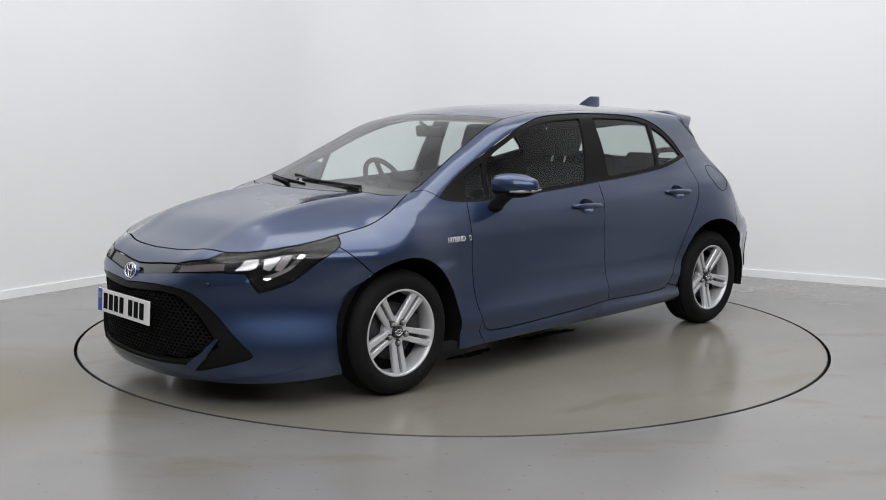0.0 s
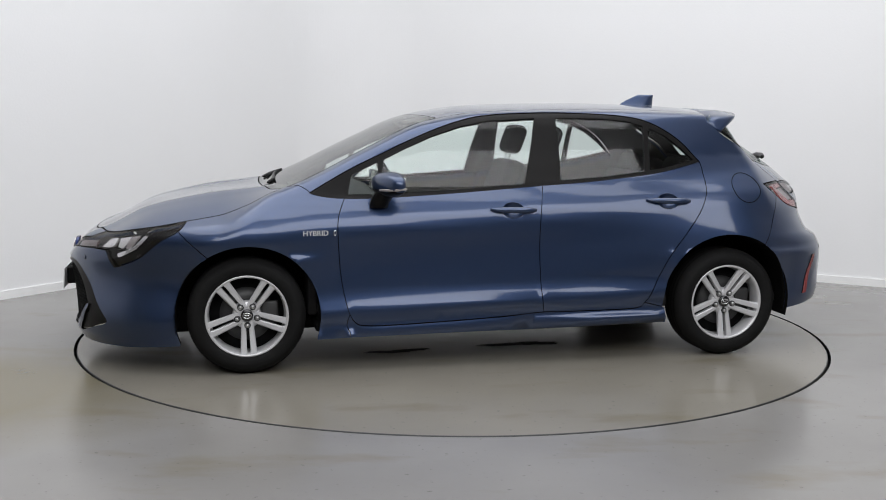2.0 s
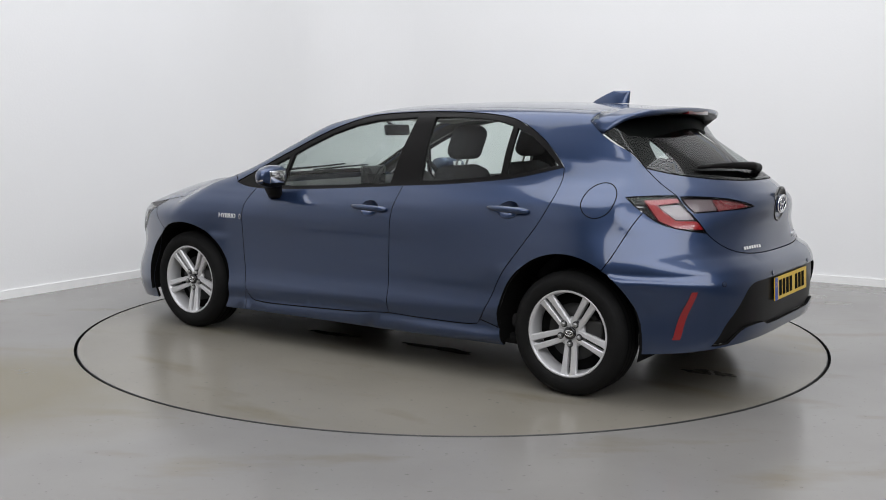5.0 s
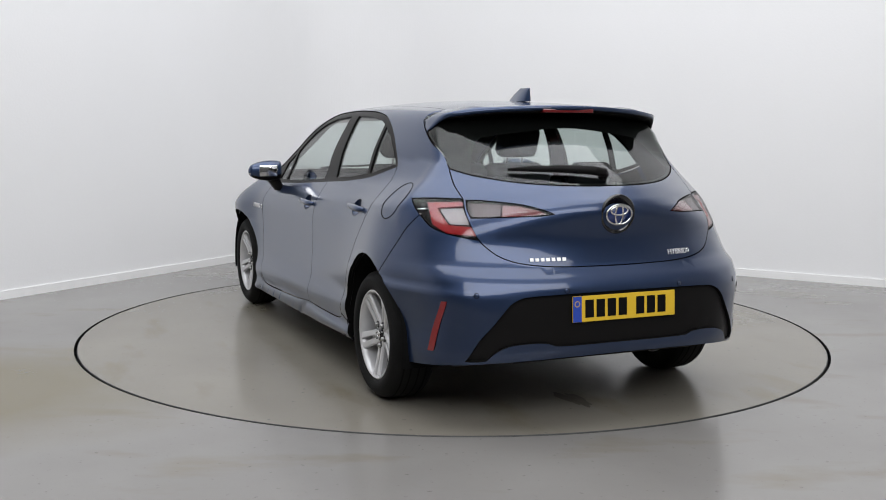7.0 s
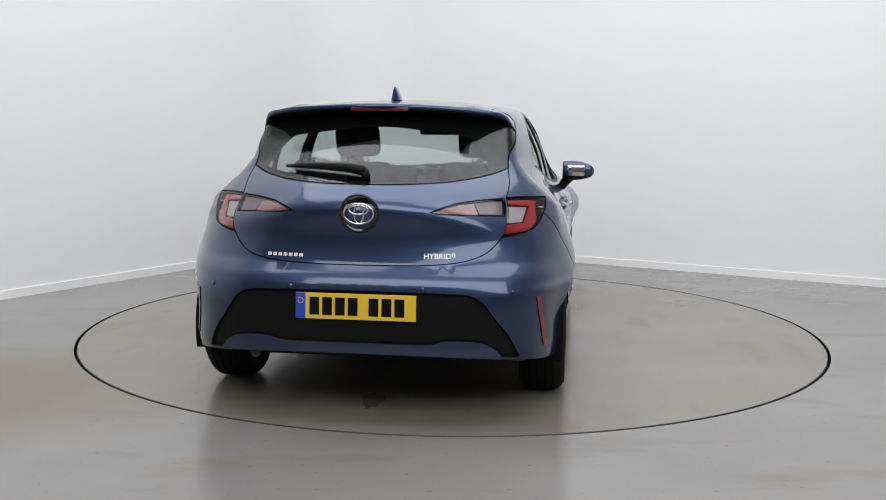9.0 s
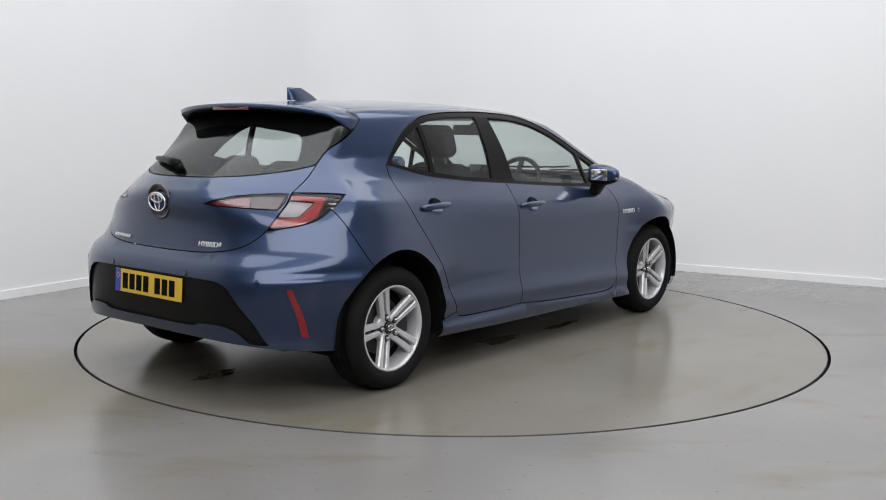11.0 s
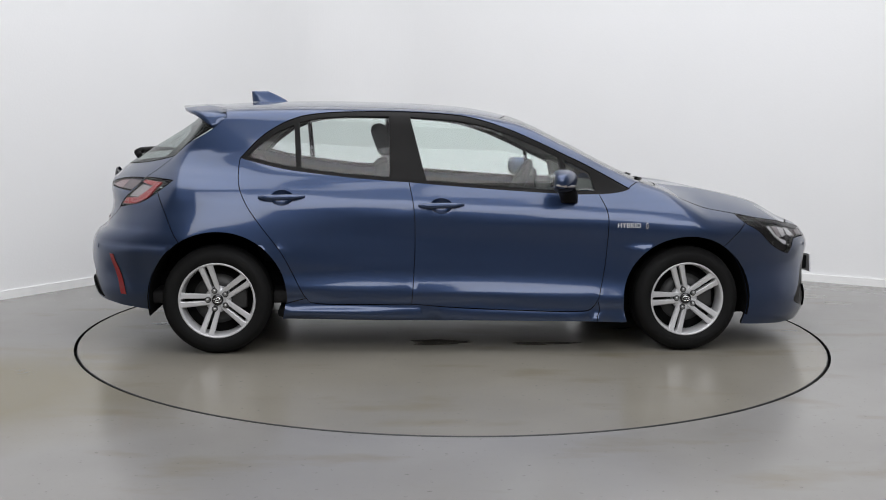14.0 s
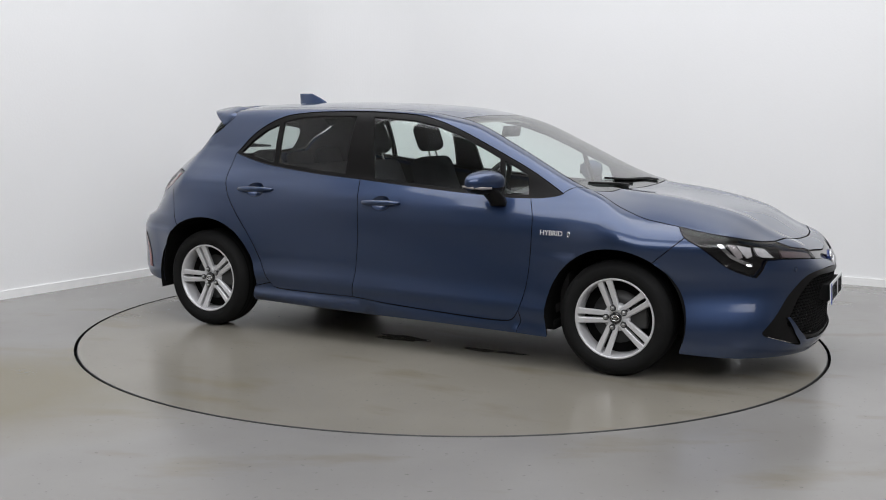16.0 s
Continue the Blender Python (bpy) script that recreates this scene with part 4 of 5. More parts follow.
def build_spoiler():
    """Roof spoiler: carries the roof line on to a thin lip and runs down beside the rear window at its ends."""
    ahead = [(-1.372, 0.0), (-1.362, 0.18), (-1.335, 0.36), (-1.300, 0.50)]
    front = [tuple(q_) for q_ in lift("t", ahead) + np.array([0, 0, 0.002])] + [(-1.278, 0.592, 1.314), (-1.335, 0.615, 1.268)]
    lip = [(-1.600, 0.0, 1.374), (-1.590, 0.18, 1.371), (-1.560, 0.36, 1.361), (-1.512, 0.50, 1.346), (-1.462, 0.570, 1.328), (-1.372, 0.618, 1.258)]
    n = 36

    def along(pts):
        p = [np.array(q_, float) for q_ in pts]
        p = [p[1] * np.array([1, -1, 1])] + p + [2 * p[-1] - p[-2]]
        out = []
        for i in range(n + 1):
            w = min(i / n * (len(pts) - 1), len(pts) - 1 - 1e-6)
            k, t = int(w), w - int(w)
            a, b, c, d = p[k:k + 4]
            out.append(0.5 * (2 * b + (c - a) * t + (2 * a - 5 * b + 4 * c - d) * t * t + (3 * b - a - 3 * c + d) * t ** 3))
        return out

    half = []
    for i, (f, e) in enumerate(zip(along(front), along(lip))):
        close = max(0.0, i / n - 0.80) / 0.20
        hump = 0.010 * math.exp(-((f[1] - 0.42) / 0.05) ** 2) + 0.004
        inward = np.array([0.10 * (1 - 0.8 * close), -0.012, -0.034 * (1 - 0.5 * close)])
        half.append([f, f * 0.6 + e * 0.4 + np.array([0, 0, hump * (1 - close)]), f * 0.25 + e * 0.75 + np.array([0, 0, hump * 0.6 * (1 - close)]), e, e + np.array([0.005, -0.001, -0.019 * (1 - 0.5 * close)]),
                     e + inward * 0.5 + np.array([0, 0, -0.010 * (1 - 0.5 * close)]), e + inward, f + np.array([0, -0.008, -0.032])])
    bm = bmesh.new()
    rows = [[bm.verts.new((q_[0], -q_[1], q_[2])) for q_ in sec] for sec in half[:0:-1]] + [[bm.verts.new(tuple(q_)) for q_ in sec] for sec in half]
    for a, b in zip(rows, rows[1:]):
        for k in range(8):
            bm.faces.new((a[k], b[k], b[(k + 1) % 8], a[(k + 1) % 8]))
    bm.faces.new(rows[0])
    bm.faces.new(rows[-1][::-1])
    bmesh.ops.recalc_face_normals(bm, faces=bm.faces)
    sp = part("spoiler", bm, [PAINT, BLACK], car, "blue roof spoiler with a black underside")
    for p in sp.data.polygons:
        if p.normal.z < -0.35:
            p.material_index = 1
    bm = box_bm((-1.594, -0.135, 1.343), (-1.560, 0.135, 1.361), 0.003)
    part("high_stop_light", bm, DRED, sp, "red high-level stop light")


build_spoiler()


def build_fin():
    bm = bmesh.new()
    rows = []
    for i in range(9):
        t = i / 8
        x0, x1 = -0.985 - 0.125 * t ** 1.3, -1.205 - 0.004 * t
        w = 0.034 * (1 - t) ** 0.8 + 0.004
        z = 1.400 + 0.066 * t
        ring = []
        for k in range(16):
            a = 2 * math.pi * k / 16
            ring.append(bm.verts.new(((x0 + x1) / 2 + (x0 - x1) / 2 * math.cos(a), w * math.sin(a) * (0.6 - 0.4 * math.cos(a)), z)))
        rows.append(ring)
    for a, b in zip(rows, rows[1:]):
        for k in range(16):
            bm.faces.new((a[k], a[(k + 1) % 16], b[(k + 1) % 16], b[k]))
    bm.faces.new(rows[-1])
    bmesh.ops.recalc_face_normals(bm, faces=bm.faces)
    part("antenna_fin", bm, PAINT, car, "blue shark-fin antenna")


build_fin()


# ---- wheels ----
def build_wheel(x, z, side, spin):
    wheel = new("wheel")
    wheel.parent = car
    wheel["label"] = "silver ten-spoke alloy wheel with a black tyre"
    wheel.matrix_basis = pose(x, side * 0.768, z, 0, 0, 0 if side > 0 else 180)
    R, W = z - 0.001, 0.102
    prof = [(-W + 0.01, 0.212), (-W - 0.006, 0.245), (-W, R - 0.028), (-W + 0.022, R - 0.006), (-0.05, R), (0.05, R), (W - 0.022, R - 0.006), (W, R - 0.028), (W + 0.007, 0.262), (W + 0.005, 0.236), (W - 0.003, 0.214), (W - 0.014, 0.207)]
    tyre = part("tyre", lathe_bm(prof, 72, "y", True), RUBBER, wheel, "black rubber tyre")
    bm = bmesh.new()
    for yy in (-0.055, -0.02, 0.02, 0.055):
        join_bm(bm, lathe_bm([(yy - 0.004, R + 0.0004), (yy + 0.004, R + 0.0004)], 72, "y"))
    part("tread_groove", bm, GAP, tyre, "dark tread grooves")
    bm = lathe_bm([(0.094, 0.211), (0.098, 0.207), (0.094, 0.200), (0.070, 0.195), (0.03, 0.190), (-0.08, 0.188), (-0.085, 0.208)], 72, "y")
    join_bm(bm, lathe_bm([(0.094, 0.211), (0.086, 0.2125), (0.08, 0.207)], 72, "y"))
    part("rim", bm, ALLOY, wheel, "silver alloy rim")
    # Near-black disc: the shade between the spokes, put into its colour.
    part("hub_shade_disc", lathe_bm([(0.005, 0.0), (0.005, 0.06), (0.0, 0.19), (-0.02, 0.192)], 48, "y"), GAP, wheel, "near-black disc standing in for the shade behind the spokes")
    part("brake_disc", lathe_bm([(0.012, 0.05), (0.016, 0.07), (0.016, 0.138), (0.004, 0.138)], 48, "y"), DARKST, wheel, "dull steel brake disc")
    bm = box_bm((-0.045, 0.0, -0.06), (0.045, 0.045, 0.06), 0.012)
    bmesh.ops.transform(bm, matrix=pose(-0.115, 0, 0.01), verts=bm.verts)
    part("brake_caliper", bm, DARKST, wheel, "grey brake caliper")
    for i in range(5):
        for off in (-1, 1):
            bm = bmesh.new()
            rows = []
            for k in range(8):
                t = k / 7
                r = 0.034 + (0.204 - 0.034) * t
                mid = off * (0.0185 + 0.007 * t)
                half = 0.0125 + 0.0045 * t
                if t > 0.86:
                    half += 0.004
                yo = 0.062 + 0.030 * t ** 1.2
                yi = yo - 0.036 + 0.008 * t
                inn, outer = mid - off * half * 0.95, mid + off * half
                rows.append([bm.verts.new((r, y, u)) for y, u in ((yo - 0.004, inn), (yo, inn + off * 0.004), (yo - 0.001, outer - off * 0.006), (yo - 0.009, outer), (yi, outer - off * 0.004), (yi, inn))])
            for a, b in zip(rows, rows[1:]):
                for k in range(6):
                    bm.faces.new((a[k], a[(k + 1) % 6], b[(k + 1) % 6], b[k]))
            bm.faces.new(rows[0])
            bm.faces.new(rows[-1])
            bmesh.ops.recalc_face_normals(bm, faces=bm.faces)
            bmesh.ops.transform(bm, matrix=Matrix.Rotation(radians(-(spin + 72 * i)), 4, "Y"), verts=bm.verts)
            part("spoke", bm, ALLOY, wheel, smooth=False)
        a = radians(spin + 72 * i)
        m = pose(0.053 * math.cos(a), 0.004, 0.053 * math.sin(a))
        bm = lathe_bm([(0.040, 0.0165), (0.062, 0.0165), (0.064, 0.0125), (0.062, 0.0120)], 18, "y")
        bmesh.ops.transform(bm, matrix=m, verts=bm.verts)
        part("nut_recess", bm, DARKST, wheel)
        bm = lathe_bm([(0.045, 0.0105), (0.070, 0.0105), (0.075, 0.0075), (0.075, 0.0)], 12, "y")
        bmesh.ops.transform(bm, matrix=m, verts=bm.verts)
        part("wheel_nut", bm, STEEL, wheel)
    part("hub", lathe_bm([(0.02, 0.074), (0.046, 0.072), (0.054, 0.064), (0.058, 0.03), (0.058, 0.0)], 40, "y"), ALLOY, wheel, "silver hub")
    cap = part("centre_cap", lathe_bm([(0.055, 0.031), (0.070, 0.031), (0.073, 0.027), (0.0745, 0.0)], 32, "y"), GLOSSB, wheel, "black centre cap")
    bm = ring_sign(0.021, 0.0022)
    bmesh.ops.transform(bm, matrix=pose(0, 0.0755, 0, 90, 0, 0), verts=bm.verts)
    part("cap_sign", bm, CHROME, cap, "small silver oval sign")
    return wheel


def ellipse_tube(cx, cy, rx, ry, r, n=36):
    bm = bmesh.new()
    rings = []
    for i in range(n):
        a = 2 * math.pi * i / n
        c, t = Vector((cx + rx * math.cos(a), cy + ry * math.sin(a), 0)), Vector((-rx * math.sin(a), ry * math.cos(a), 0)).normalized()
        o = Vector((t.y, -t.x, 0))
        rings.append([bm.verts.new(c + o * r * math.cos(w) + Vector((0, 0, r * 0.8 * math.sin(w)))) for w in (0, 1.05, 2.09, 3.14, 4.19, 5.24)])
    for i in range(n):
        a, b = rings[i], rings[(i + 1) % n]
        for k in range(6):
            bm.faces.new((a[k], a[(k + 1) % 6], b[(k + 1) % 6], b[k]))
    bmesh.ops.recalc_face_normals(bm, faces=bm.faces)
    return bm


def ring_sign(w, r):
    """A plain sign of three ovals, flat in x and y."""
    bm = ellipse_tube(0, 0, w, w * 0.68, r)
    join_bm(bm, ellipse_tube(0, 0.0, w * 0.30, w * 0.66, r * 0.85))
    join_bm(bm, ellipse_tube(0, w * 0.26, w * 0.66, w * 0.30, r * 0.85))
    return bm


for wx, wz in ((1.322, 0.302), (-1.322, 0.302)):
    for side in (1, -1):
        build_wheel(wx, wz, side, 52 if side > 0 else 0)

# ---- arches, underside ----
for (ax, az, ar) in (ARCH_F, ARCH_R):
    for side in (1, -1):
        bm = bmesh.new()
        rows = []
        for i in range(25):
            a = radians(-14 + 208 * i / 24)
            rows.append([bm.verts.new((ax + (ar + 0.006) * math.cos(a), side * y, max(az + (ar + 0.006) * math.sin(a), 0.20))) for y in (0.42, 0.868)])
        for a, b in zip(rows, rows[1:]):
            bm.faces.new((a[0], a[1], b[1], b[0]))
        bm.faces.new([r[0] for r in rows])
        part("wheel_arch_liner", bm, GAP, car, "black wheel arch liner", smooth=False)
bm = box_bm((-1.0, -0.76, 0.185), (0.97, 0.76, 0.24), 0.02)
box_bm((-2.0, -0.50, 0.27), (-0.9, 0.50, 0.40), 0.04, bm=bm)
box_bm((0.9, -0.50, 0.15), (2.0, 0.50, 0.30), 0.04, bm=bm)
part("underbody", bm, MATTE, car, "black underbody")

# ---- mirrors ----
def build_mirror(side):
    bm = bmesh.new()
    rows = []
    for i in range(15):
        t = i / 14
        y = 0.812 + 0.205 * t
        grow = math.sin(math.pi * min(1.0, 0.30 + 0.66 * t)) ** 0.45 if t < 1 else 0.22
        w, h = 0.098 * grow * (1 - 0.28 * t), 0.064 * grow
        cx, cz = 0.592 - 0.040 * t, 0.974 - 0.002 * t
        ring = []
        for k in range(20):
            a = 2 * math.pi * k / 20
            c, s = math.cos(a), math.sin(a)
            ring.append(bm.verts.new((cx + w * math.copysign(abs(c) ** 0.75, c) * (1.0 if c > 0 else 0.62), side * y, cz + h * math.copysign(abs(s) ** 0.8, s))))
        rows.append(ring)
    for a, b in zip(rows, rows[1:]):
        for k in range(20):
            bm.faces.new((a[k], a[(k + 1) % 20], b[(k + 1) % 20], b[k]))
    bm.faces.new(rows[0])
    bm.faces.new(rows[-1])
    bmesh.ops.recalc_face_normals(bm, faces=bm.faces)
    shell = part("door_mirror", bm, [PAINT, BLACK], car, "blue door mirror with a black lower half")
    for p in shell.data.polygons:
        if p.center.z < 0.944 or p.center.x < 0.522:
            p.material_index = 1
    bm = bmesh.new()
    rows = []
    for i in range(8):
        t = i / 7
        cx, cy, cz = 0.640 - 0.045 * t ** 1.5, 0.800 + 0.075 * t, 0.845 + 0.10 * t ** 0.8
        w, d = 0.046 + 0.012 * t, 0.030 + 0.02 * t
        rows.append([bm.verts.new((cx + w * c, side * (cy + d * s), cz)) for c, s in ((1, 0.3), (0.5, 1), (-0.5, 1), (-1, 0.3), (-1, -0.6), (-0.4, -1), (0.4, -1), (1, -0.6))])
    for a, b in zip(rows, rows[1:]):
        for k in range(8):
            bm.faces.new((a[k], a[(k + 1) % 8], b[(k + 1) % 8], b[k]))
    bm.faces.new(rows[0])
    bm.faces.new(rows[-1])
    bmesh.ops.recalc_face_normals(bm, faces=bm.faces)
    part("mirror_foot", bm, BLACK, shell, "black mirror foot")
    bm = box_bm((-0.004, -0.056, -0.034), (0.004, 0.056, 0.034), 0.003)
    bmesh.ops.transform(bm, matrix=pose(0.5215, side * 0.900, 0.974, 0, 0, -side * 4), verts=bm.verts)
    part("mirror_glass", bm, CHROME, shell, "mirror glass")
    bm = tube_bm([(0.648, side * 0.915, 0.946), (0.618, side * 0.965, 0.948), (0.575, side * 1.003, 0.952), (0.525, side * 1.016, 0.957)], [0.006, 0.0085, 0.0095, 0.004], 8)
    part("repeater", bm, PALEL, shell, "pale indicator strip")


for side in (1, -1):
    build_mirror(side)


# ---- badges, plates, sensors ----
def stand(bm, spot, out, up=(0, 0, 1), turn=0.0):
    """Lays a flat sign (x right, y up, z towards the viewer) at a spot, facing out."""
    o = Vector(out).normalized()
    r = Vector(up).cross(o).normalized()
    u = o.cross(r)
    m = Matrix((r, u, o)).transposed().to_4x4()
    bmesh.ops.transform(bm, matrix=Matrix.Translation(spot) @ m @ Matrix.Rotation(turn, 4, "Z"), verts=bm.verts)
    return bm


def spot_of(kind, u, v, off=0.002, flip=1):
    p = lift(kind, [(u, v)])
    n = slope(p)[0]
    q_ = p[0] + n * off
    return (q_[0], q_[1] * flip, q_[2]), (n[0], n[1] * flip, n[2])


for side in (1, -1):
    p, n = spot_of("s", 0.972, 0.722, 0.002, side)
    host = part("side_badge", stand(text_bm("HYBRID", 0.038, 0.002), p, n), SILVER, car, "silver raised lettering", smooth=False)
    p, n = spot_of("s", 0.872 if side > 0 else 1.072, 0.722, 0.002, side)
    bm = ellipse_tube(0, 0, 0.006, 0.014, 0.0022, 20)
    part("badge_drop", stand(bm, p, n), CHROME, host, "small silver loop")
p, n = spot_of("r", -0.335, 0.728, 0.002)
tb = part("tail_badge", stand(text_bm("HYBRID", 0.034, 0.002), p, n), SILVER, car, "silver raised lettering", smooth=False)
p, n = spot_of("r", -0.402, 0.732, 0.002)
part("badge_drop", stand(ellipse_tube(0, 0, 0.005, 0.011, 0.002, 20), p, n), CHROME, tb, "small silver loop")
bm = bmesh.new()
for i in range(7):
    q_ = box_bm((-0.0085, -0.0075, -0.001), (0.0085, 0.0075, 0.0015), 0.001)
    join_bm(bm, q_, pose(-0.0735 + 0.0245 * i, 0, 0))
p, n = spot_of("r", 0.330, 0.722, 0.002)
part("model_badge", stand(bm, p, n), SILVER, car, "row of small silver bars", smooth=False)
# round signs at nose and tail
p, n = spot_of("r", 0.0, 0.908, -0.004)
bm = lathe_bm([(-0.01, 0.086), (0.001, 0.086), (0.004, 0.080), (0.0, 0.074), (-0.012, 0.05), (-0.014, 0.0)], 40, "z")
dish = part("tail_sign_dish", stand(bm, p, n), GLOSSB, car, "black dish behind the sign")
p, n = spot_of("r", 0.0, 0.908, 0.006)
part("tail_sign", stand(ring_sign(0.064, 0.0050), p, n), CHROME, dish, "chrome oval sign")
bm = lathe_bm([(-0.008, 0.052), (-0.003, 0.05), (0.0, 0.0)], 36, "z")
bmesh.ops.scale(bm, vec=(1.2, 0.8, 1), verts=bm.verts)
part("tail_sign_field", stand(bm, p, n), BADGEB, dish, "dark blue field of the sign")
p, n = spot_of("f", 0.0, 0.588, 0.008)
n = (0.97, 0, 0.22)
bm = lathe_bm([(-0.014, 0.056), (-0.002, 0.054), (0.0, 0.048), (0.001, 0.0)], 36, "z")
bmesh.ops.scale(bm, vec=(1.0, 0.74, 1), verts=bm.verts)
nose_sign = part("nose_sign_field", stand(bm, p, n), BADGEB, car, "dark blue oval sign")
part("nose_sign", stand(ring_sign(0.052, 0.0036), (p[0] + 0.003, p[1], p[2]), n), CHROME, nose_sign, "chrome oval sign")


def build_plate(name, spot, out, ground, label):
    bm = box_bm((-0.26, -0.0555, -0.003), (0.26, 0.0555, 0.003), 0.002)
    plate = part(name, stand(bm, spot, out), ground, car, label, smooth=False)
    bm = box_bm((-0.259, -0.0545, 0.0032), (-0.217, 0.0545, 0.0040))
    part("blue_band", stand(bm, spot, out), BLUEP, plate, "blue end band", smooth=False)
    bm = lathe_bm([(0.0041, 0.013), (0.0044, 0.011), (0.0041, 0.010)], 24, "z")
    bmesh.ops.translate(bm, vec=(-0.238, 0.022, 0), verts=bm.verts)
    part("band_ring", stand(bm, spot, out), YELLOW, plate, "pale ring")
    for i in range(7):
        x = -0.178 + 0.0555 * i + (0.034 if i > 3 else 0)
        bm = box_bm((x - 0.021, -0.038, 0.0032), (x + 0.021, 0.038, 0.0042))
        part("plate_bar", stand(bm, spot, out), GAP, plate, smooth=False)


build_plate("rear_number_plate", (-2.106, 0.0, 0.518), (-1, 0, 0.06), YELLOW, "yellow rear plate with dark bars")
build_plate("front_number_plate", (2.292, -0.015, 0.425), (1, 0, 0.06), WHITE, "white front plate with dark bars")
bm = box_bm((2.22, -0.24, 0.385), (2.286, 0.17, 0.47), 0.004)
part("plate_carrier", bm, MATTE, car, "black plate carrier", smooth=False)
for kind, pts in (("r", [(0.285, 0.600), (-0.285, 0.600), (0.66, 0.585), (-0.66, 0.585)]), ("f", [(0.50, 0.575), (-0.50, 0.575)])):
    for u, v in pts:
        p, n = spot_of(kind, abs(u), v, 0.0005, 1 if u > 0 else -1)
        part("parking_sensor", stand(lathe_bm([(0.0, 0.0105), (0.0015, 0.0095), (0.0015, 0.0)], 20, "z"), p, n), PAINT, car, "small round parking sensor")
        part("sensor_gap", stand(lathe_bm([(0.0, 0.0120), (0.0008, 0.0112), (0.0008, 0.0100)], 20, "z"), p, n), GAP, car)
ring = [tuple(q_) for q_ in oval(-1.440, 0.940, 0.083, 0.079, 48)]
part("fuel_flap_seam", tube_bm(ring + ring[:2], 0.0024, 6), GAP, car, "round seam of the fuel flap")

# ---- wipers ----
def wiper(pts, name, label):
    path = [Vector(q_) for q_ in pts]
    host = part(name, tube_bm(path, [0.010, 0.010, 0.009, 0.008, 0.006][:len(path)], 8, 0.7), BLACK, car, label)
    return host


def screen_run(pts, off):
    p = lift("t", pts)
    return [tuple(a) for a in p + slope(p) * off]


w1 = wiper(screen_run([(1.185, 0.36), (1.155, 0.22), (1.145, 0.05), (1.135, -0.12), (1.115, -0.28)], 0.008), "wiper", "black windscreen wiper arm")
part("wiper_blade", tube_bm(screen_run([(1.15, 0.34), (1.15, 0.10), (1.125, -0.15), (1.08, -0.34)], 0.005), 0.006, 6), MATTE, w1, "wiper blade")
w2 = wiper(screen_run([(1.19, -0.25), (1.16, -0.34), (1.14, -0.42), (1.115, -0.50), (1.085, -0.56)], 0.008), "wiper", "black windscreen wiper arm")
part("wiper_blade", tube_bm(screen_run([(1.175, -0.12), (1.15, -0.30), (1.12, -0.44), (1.07, -0.58)], 0.005), 0.006, 6), MATTE, w2, "wiper blade")
p1 = lift("t", [(-1.90, 0.0), (-1.885, 0.06), (-1.84, 0.20), (-1.785, 0.32), (-1.745, 0.39)])
q1 = p1 + slope(p1) * np.array([0.030, 0.034, 0.028, 0.022, 0.016])[:, None]
rw = part("rear_wiper", tube_bm([tuple(q_) for q_ in q1], [0.022, 0.021, 0.017, 0.012, 0.007], 10), BLACK, car, "black rear wiper with a wide root")
part("wiper_pivot", tube_bm([tuple(p1[0]), tuple(q1[0])], 0.02, 10), BLACK, rw, "wiper pivot")

# ---- cabin ----
def cushion(lo, hi, bevel, name, parent, material=CLOTH, m=None, label=""):
    bm = box_bm(lo, hi, bevel, 4)
    if m is not None:
        bmesh.ops.transform(bm, matrix=m, verts=bm.verts)
    return part(name, bm, material, parent, label)


def build_seat(y, name="front_seat"):
    seat = new(name)
    seat.parent = car
    seat["label"] = "dark cloth front seat with a headrest"
    cushion((-0.28, y - 0.25, 0.40), (0.26, y + 0.25, 0.56), 0.05, "seat_cushion", seat)
    lean = pose(-0.18, y, 0.485, 0, -20, 0)
    bm = box_bm((-0.09, -0.245, 0.0), (0.06, 0.245, 0.60), 0.055, 4)
    for v in bm.verts:
        v.co.y *= 1 - 0.22 * max(0, v.co.z - 0.30) / 0.30
    bmesh.ops.transform(bm, matrix=lean, verts=bm.verts)
    part("backrest", bm, CLOTH, seat)
    bm = box_bm((-0.055, -0.13, 0.635), (0.045, 0.13, 0.825), 0.045, 4)
    bmesh.ops.transform(bm, matrix=lean @ pose(0.03, 0, 0), verts=bm.verts)
    part("headrest", bm, CLOTH, seat)
    for s in (-0.05, 0.05):
        bm = tube_bm([(0.0, s, 0.57), (0.0, s, 0.66)], 0.006, 8)
        bmesh.ops.transform(bm, matrix=lean @ pose(0.02, 0, 0), verts=bm.verts)
        part("headrest_post", bm, STEEL, seat)


build_seat(0.36)
build_seat(-0.36)
bench = new("rear_bench")
bench.parent = car
bench["label"] = "dark cloth rear bench with headrests"
cushion((-1.00, -0.60, 0.42), (-0.52, 0.60, 0.58), 0.05, "seat_cushion", bench)
lean = pose(-1.00, 0, 0.50, 0, -22, 0)
cushion((-0.10, -0.60, 0.0), (0.06, 0.60, 0.52), 0.05, "backrest", bench, m=lean)
for y, h in ((-0.36, 0.0), (0.36, 0.0), (0.0, -0.02)):
    cushion((-0.05, y - 0.115, 0.50), (0.045, y + 0.115, 0.635 + h), 0.035, "headrest", bench, m=lean)
part("parcel_shelf", box_bm((-1.75, -0.52, 0.93), (-1.22, 0.52, 0.955), 0.01), TRIM, car, "dark parcel shelf")
part("cabin_floor", box_bm((-1.9, -0.72, 0.26), (0.95, 0.72, 0.33), 0.02), TRIM, car, "dark cabin floor")
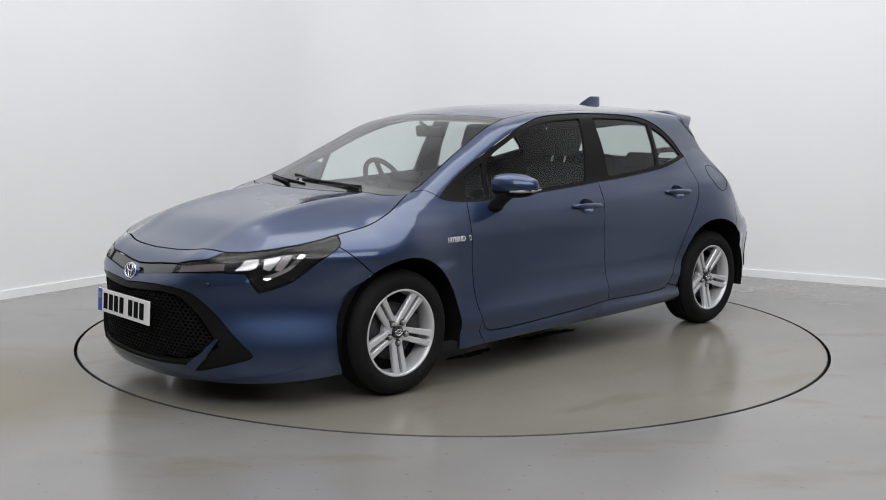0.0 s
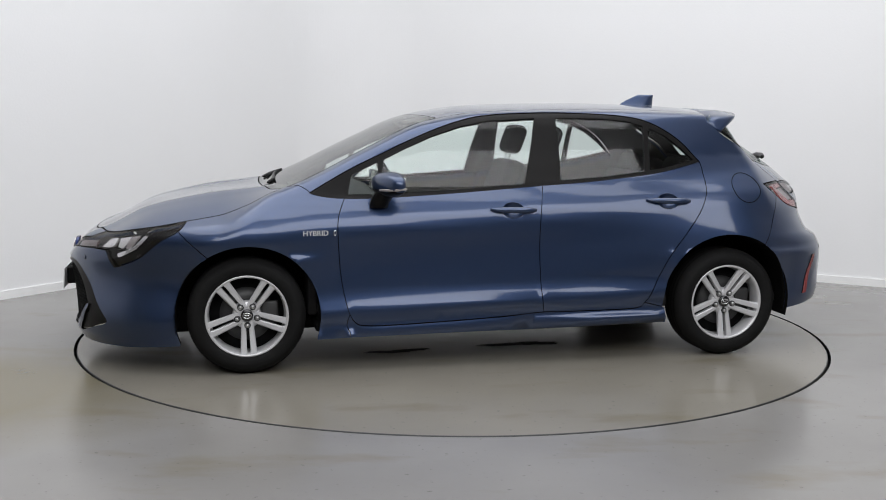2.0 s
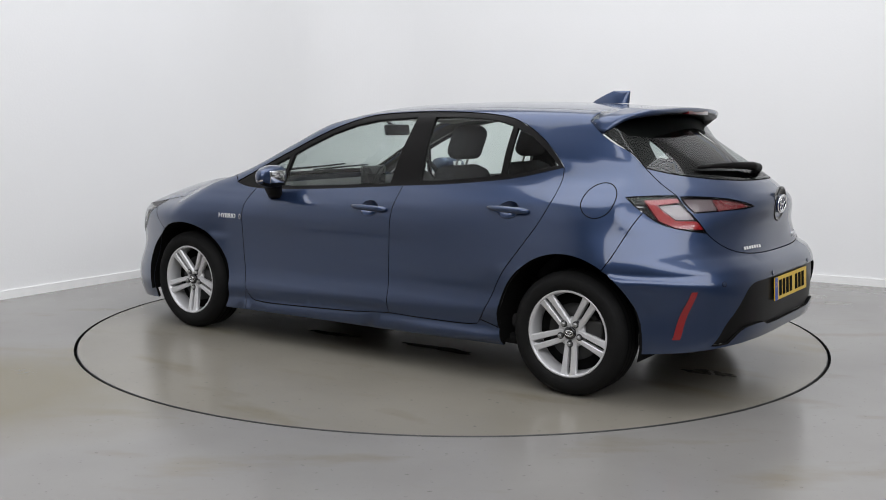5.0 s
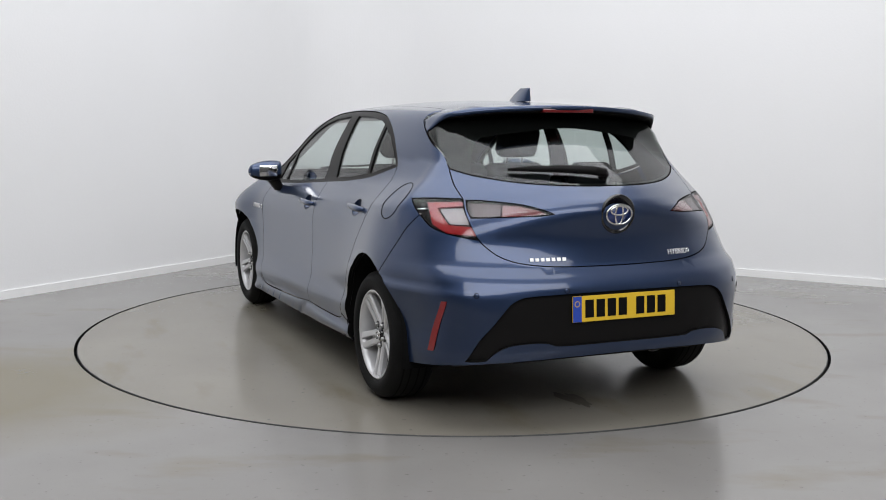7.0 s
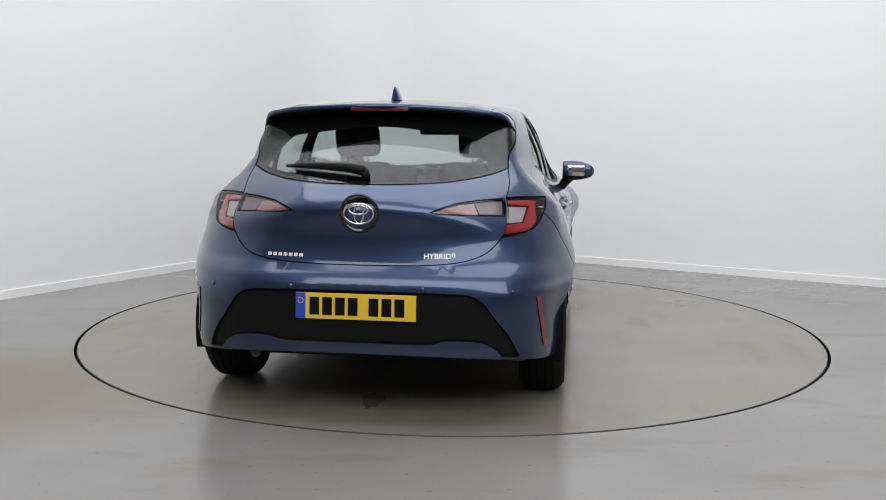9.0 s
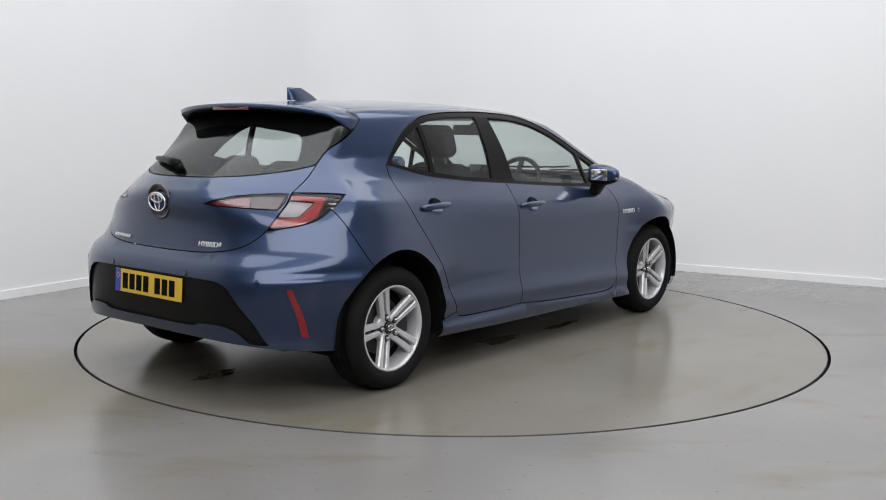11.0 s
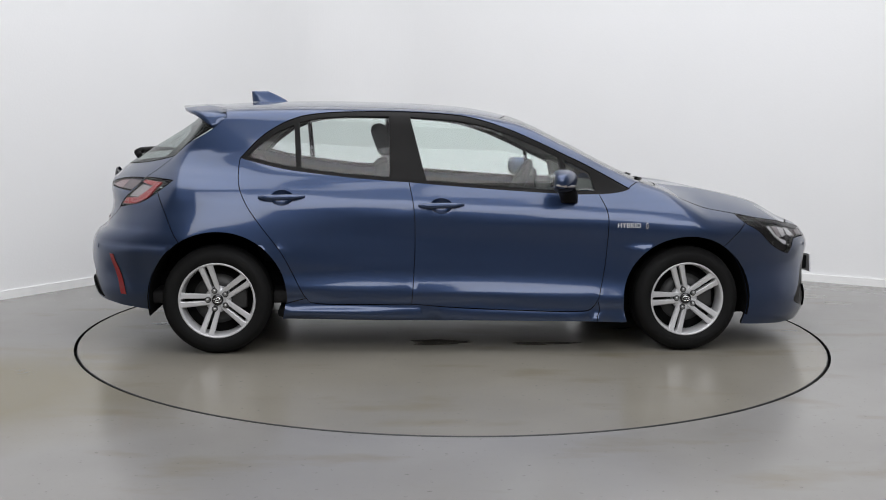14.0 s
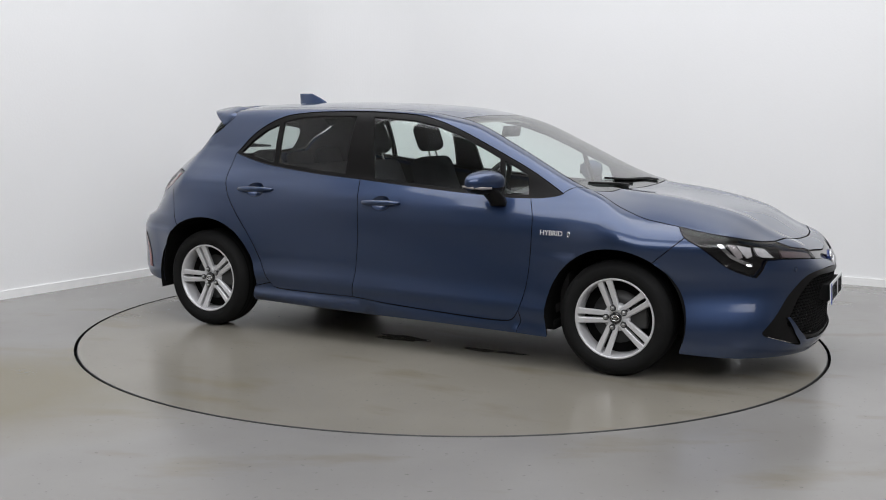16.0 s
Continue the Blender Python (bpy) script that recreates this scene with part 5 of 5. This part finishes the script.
part("bulkhead", box_bm((0.95, -0.66, 0.26), (1.0, 0.66, 0.80), 0.01), TRIM, car, "dark bulkhead")
bm = bmesh.new()
rows = []
for i in range(15):
    y = -0.64 + 1.28 * i / 14
    hump = 0.030 * math.exp(-((y + 0.36) / 0.16) ** 2)
    rows.append([bm.verts.new((x, y, z)) for x, z in ((1.04, 0.895), (0.85, 0.905 + hump * 0.4), (0.66, 0.905 + hump), (0.56, 0.880 + hump * 0.6), (0.53, 0.80), (0.60, 0.62), (0.9, 0.50))])
for a, b in zip(rows, rows[1:]):
    for k in range(6):
        bm.faces.new((a[k], b[k], b[k + 1], a[k + 1]))
bmesh.ops.recalc_face_normals(bm, faces=bm.faces)
dash = part("dashboard", bm, TRIM, car, "dark soft dashboard")
part("display", box_bm((0.545, -0.12, 0.885), (0.565, 0.12, 1.005), 0.008), GLOSSB, dash, "black centre display")
part("console", box_bm((-0.25, -0.10, 0.33), (0.62, 0.10, 0.60), 0.04), TRIM, car, "dark centre console")
tilt = pose(0.40, -0.36, 0.905, 0, -62, 0)
bm = lathe_bm([(0.015 * math.sin(a), 0.172 + 0.015 * math.cos(a)) for a in [2 * math.pi * i / 10 for i in range(10)]], 40, "z", True)
bmesh.ops.transform(bm, matrix=tilt, verts=bm.verts)
wheel_s = part("steering_wheel", bm, TRIM, car, "dark steering wheel")
bm = lathe_bm([(-0.02, 0.07), (0.012, 0.065), (0.02, 0.04), (0.022, 0.0)], 24, "z")
for a in (0, 180, 270):
    q_ = box_bm((0.05, -0.018, -0.008), (0.17, 0.018, 0.008), 0.005)
    join_bm(bm, q_, pose(0, 0, 0, 0, 0, a + 90))
bmesh.ops.transform(bm, matrix=tilt, verts=bm.verts)
part("wheel_hub", bm, TRIM, wheel_s, "steering wheel hub")
bm = tube_bm([(0.42, -0.36, 0.90), (0.62, -0.36, 0.80)], 0.04, 10)
part("column", bm, TRIM, wheel_s, "steering column")
bm = box_bm((-0.012, -0.115, -0.033), (0.02, 0.115, 0.033), 0.012, 3)
bmesh.ops.transform(bm, matrix=pose(0.36, 0, 1.235, 0, 10, 0), verts=bm.verts)
rv = part("rear_view_mirror", bm, BLACK, car, "black rear-view mirror")
part("mirror_arm", tube_bm([(0.375, 0, 1.25), (0.44, 0, 1.285)], 0.010, 8), BLACK, rv, "mirror arm")


# ---- what moves ----
def motions():
    rows_disc, rows_car = [], []
    for i in range(65):
        t = i * 0.25
        a = 223.659 - 15.6357 * t
        c, s = math.cos(radians(a)), math.sin(radians(a))
        rows_disc.append((t, pose(0, 0, 0, 0, 0, a)))
        rows_car.append((t, pose(-0.0359 * c - 0.1447 * s, -0.0359 * s + 0.1447 * c, 0, 0, 0, a)))
    walk(turntable, rows_disc)
    walk(car, rows_car)


motions()
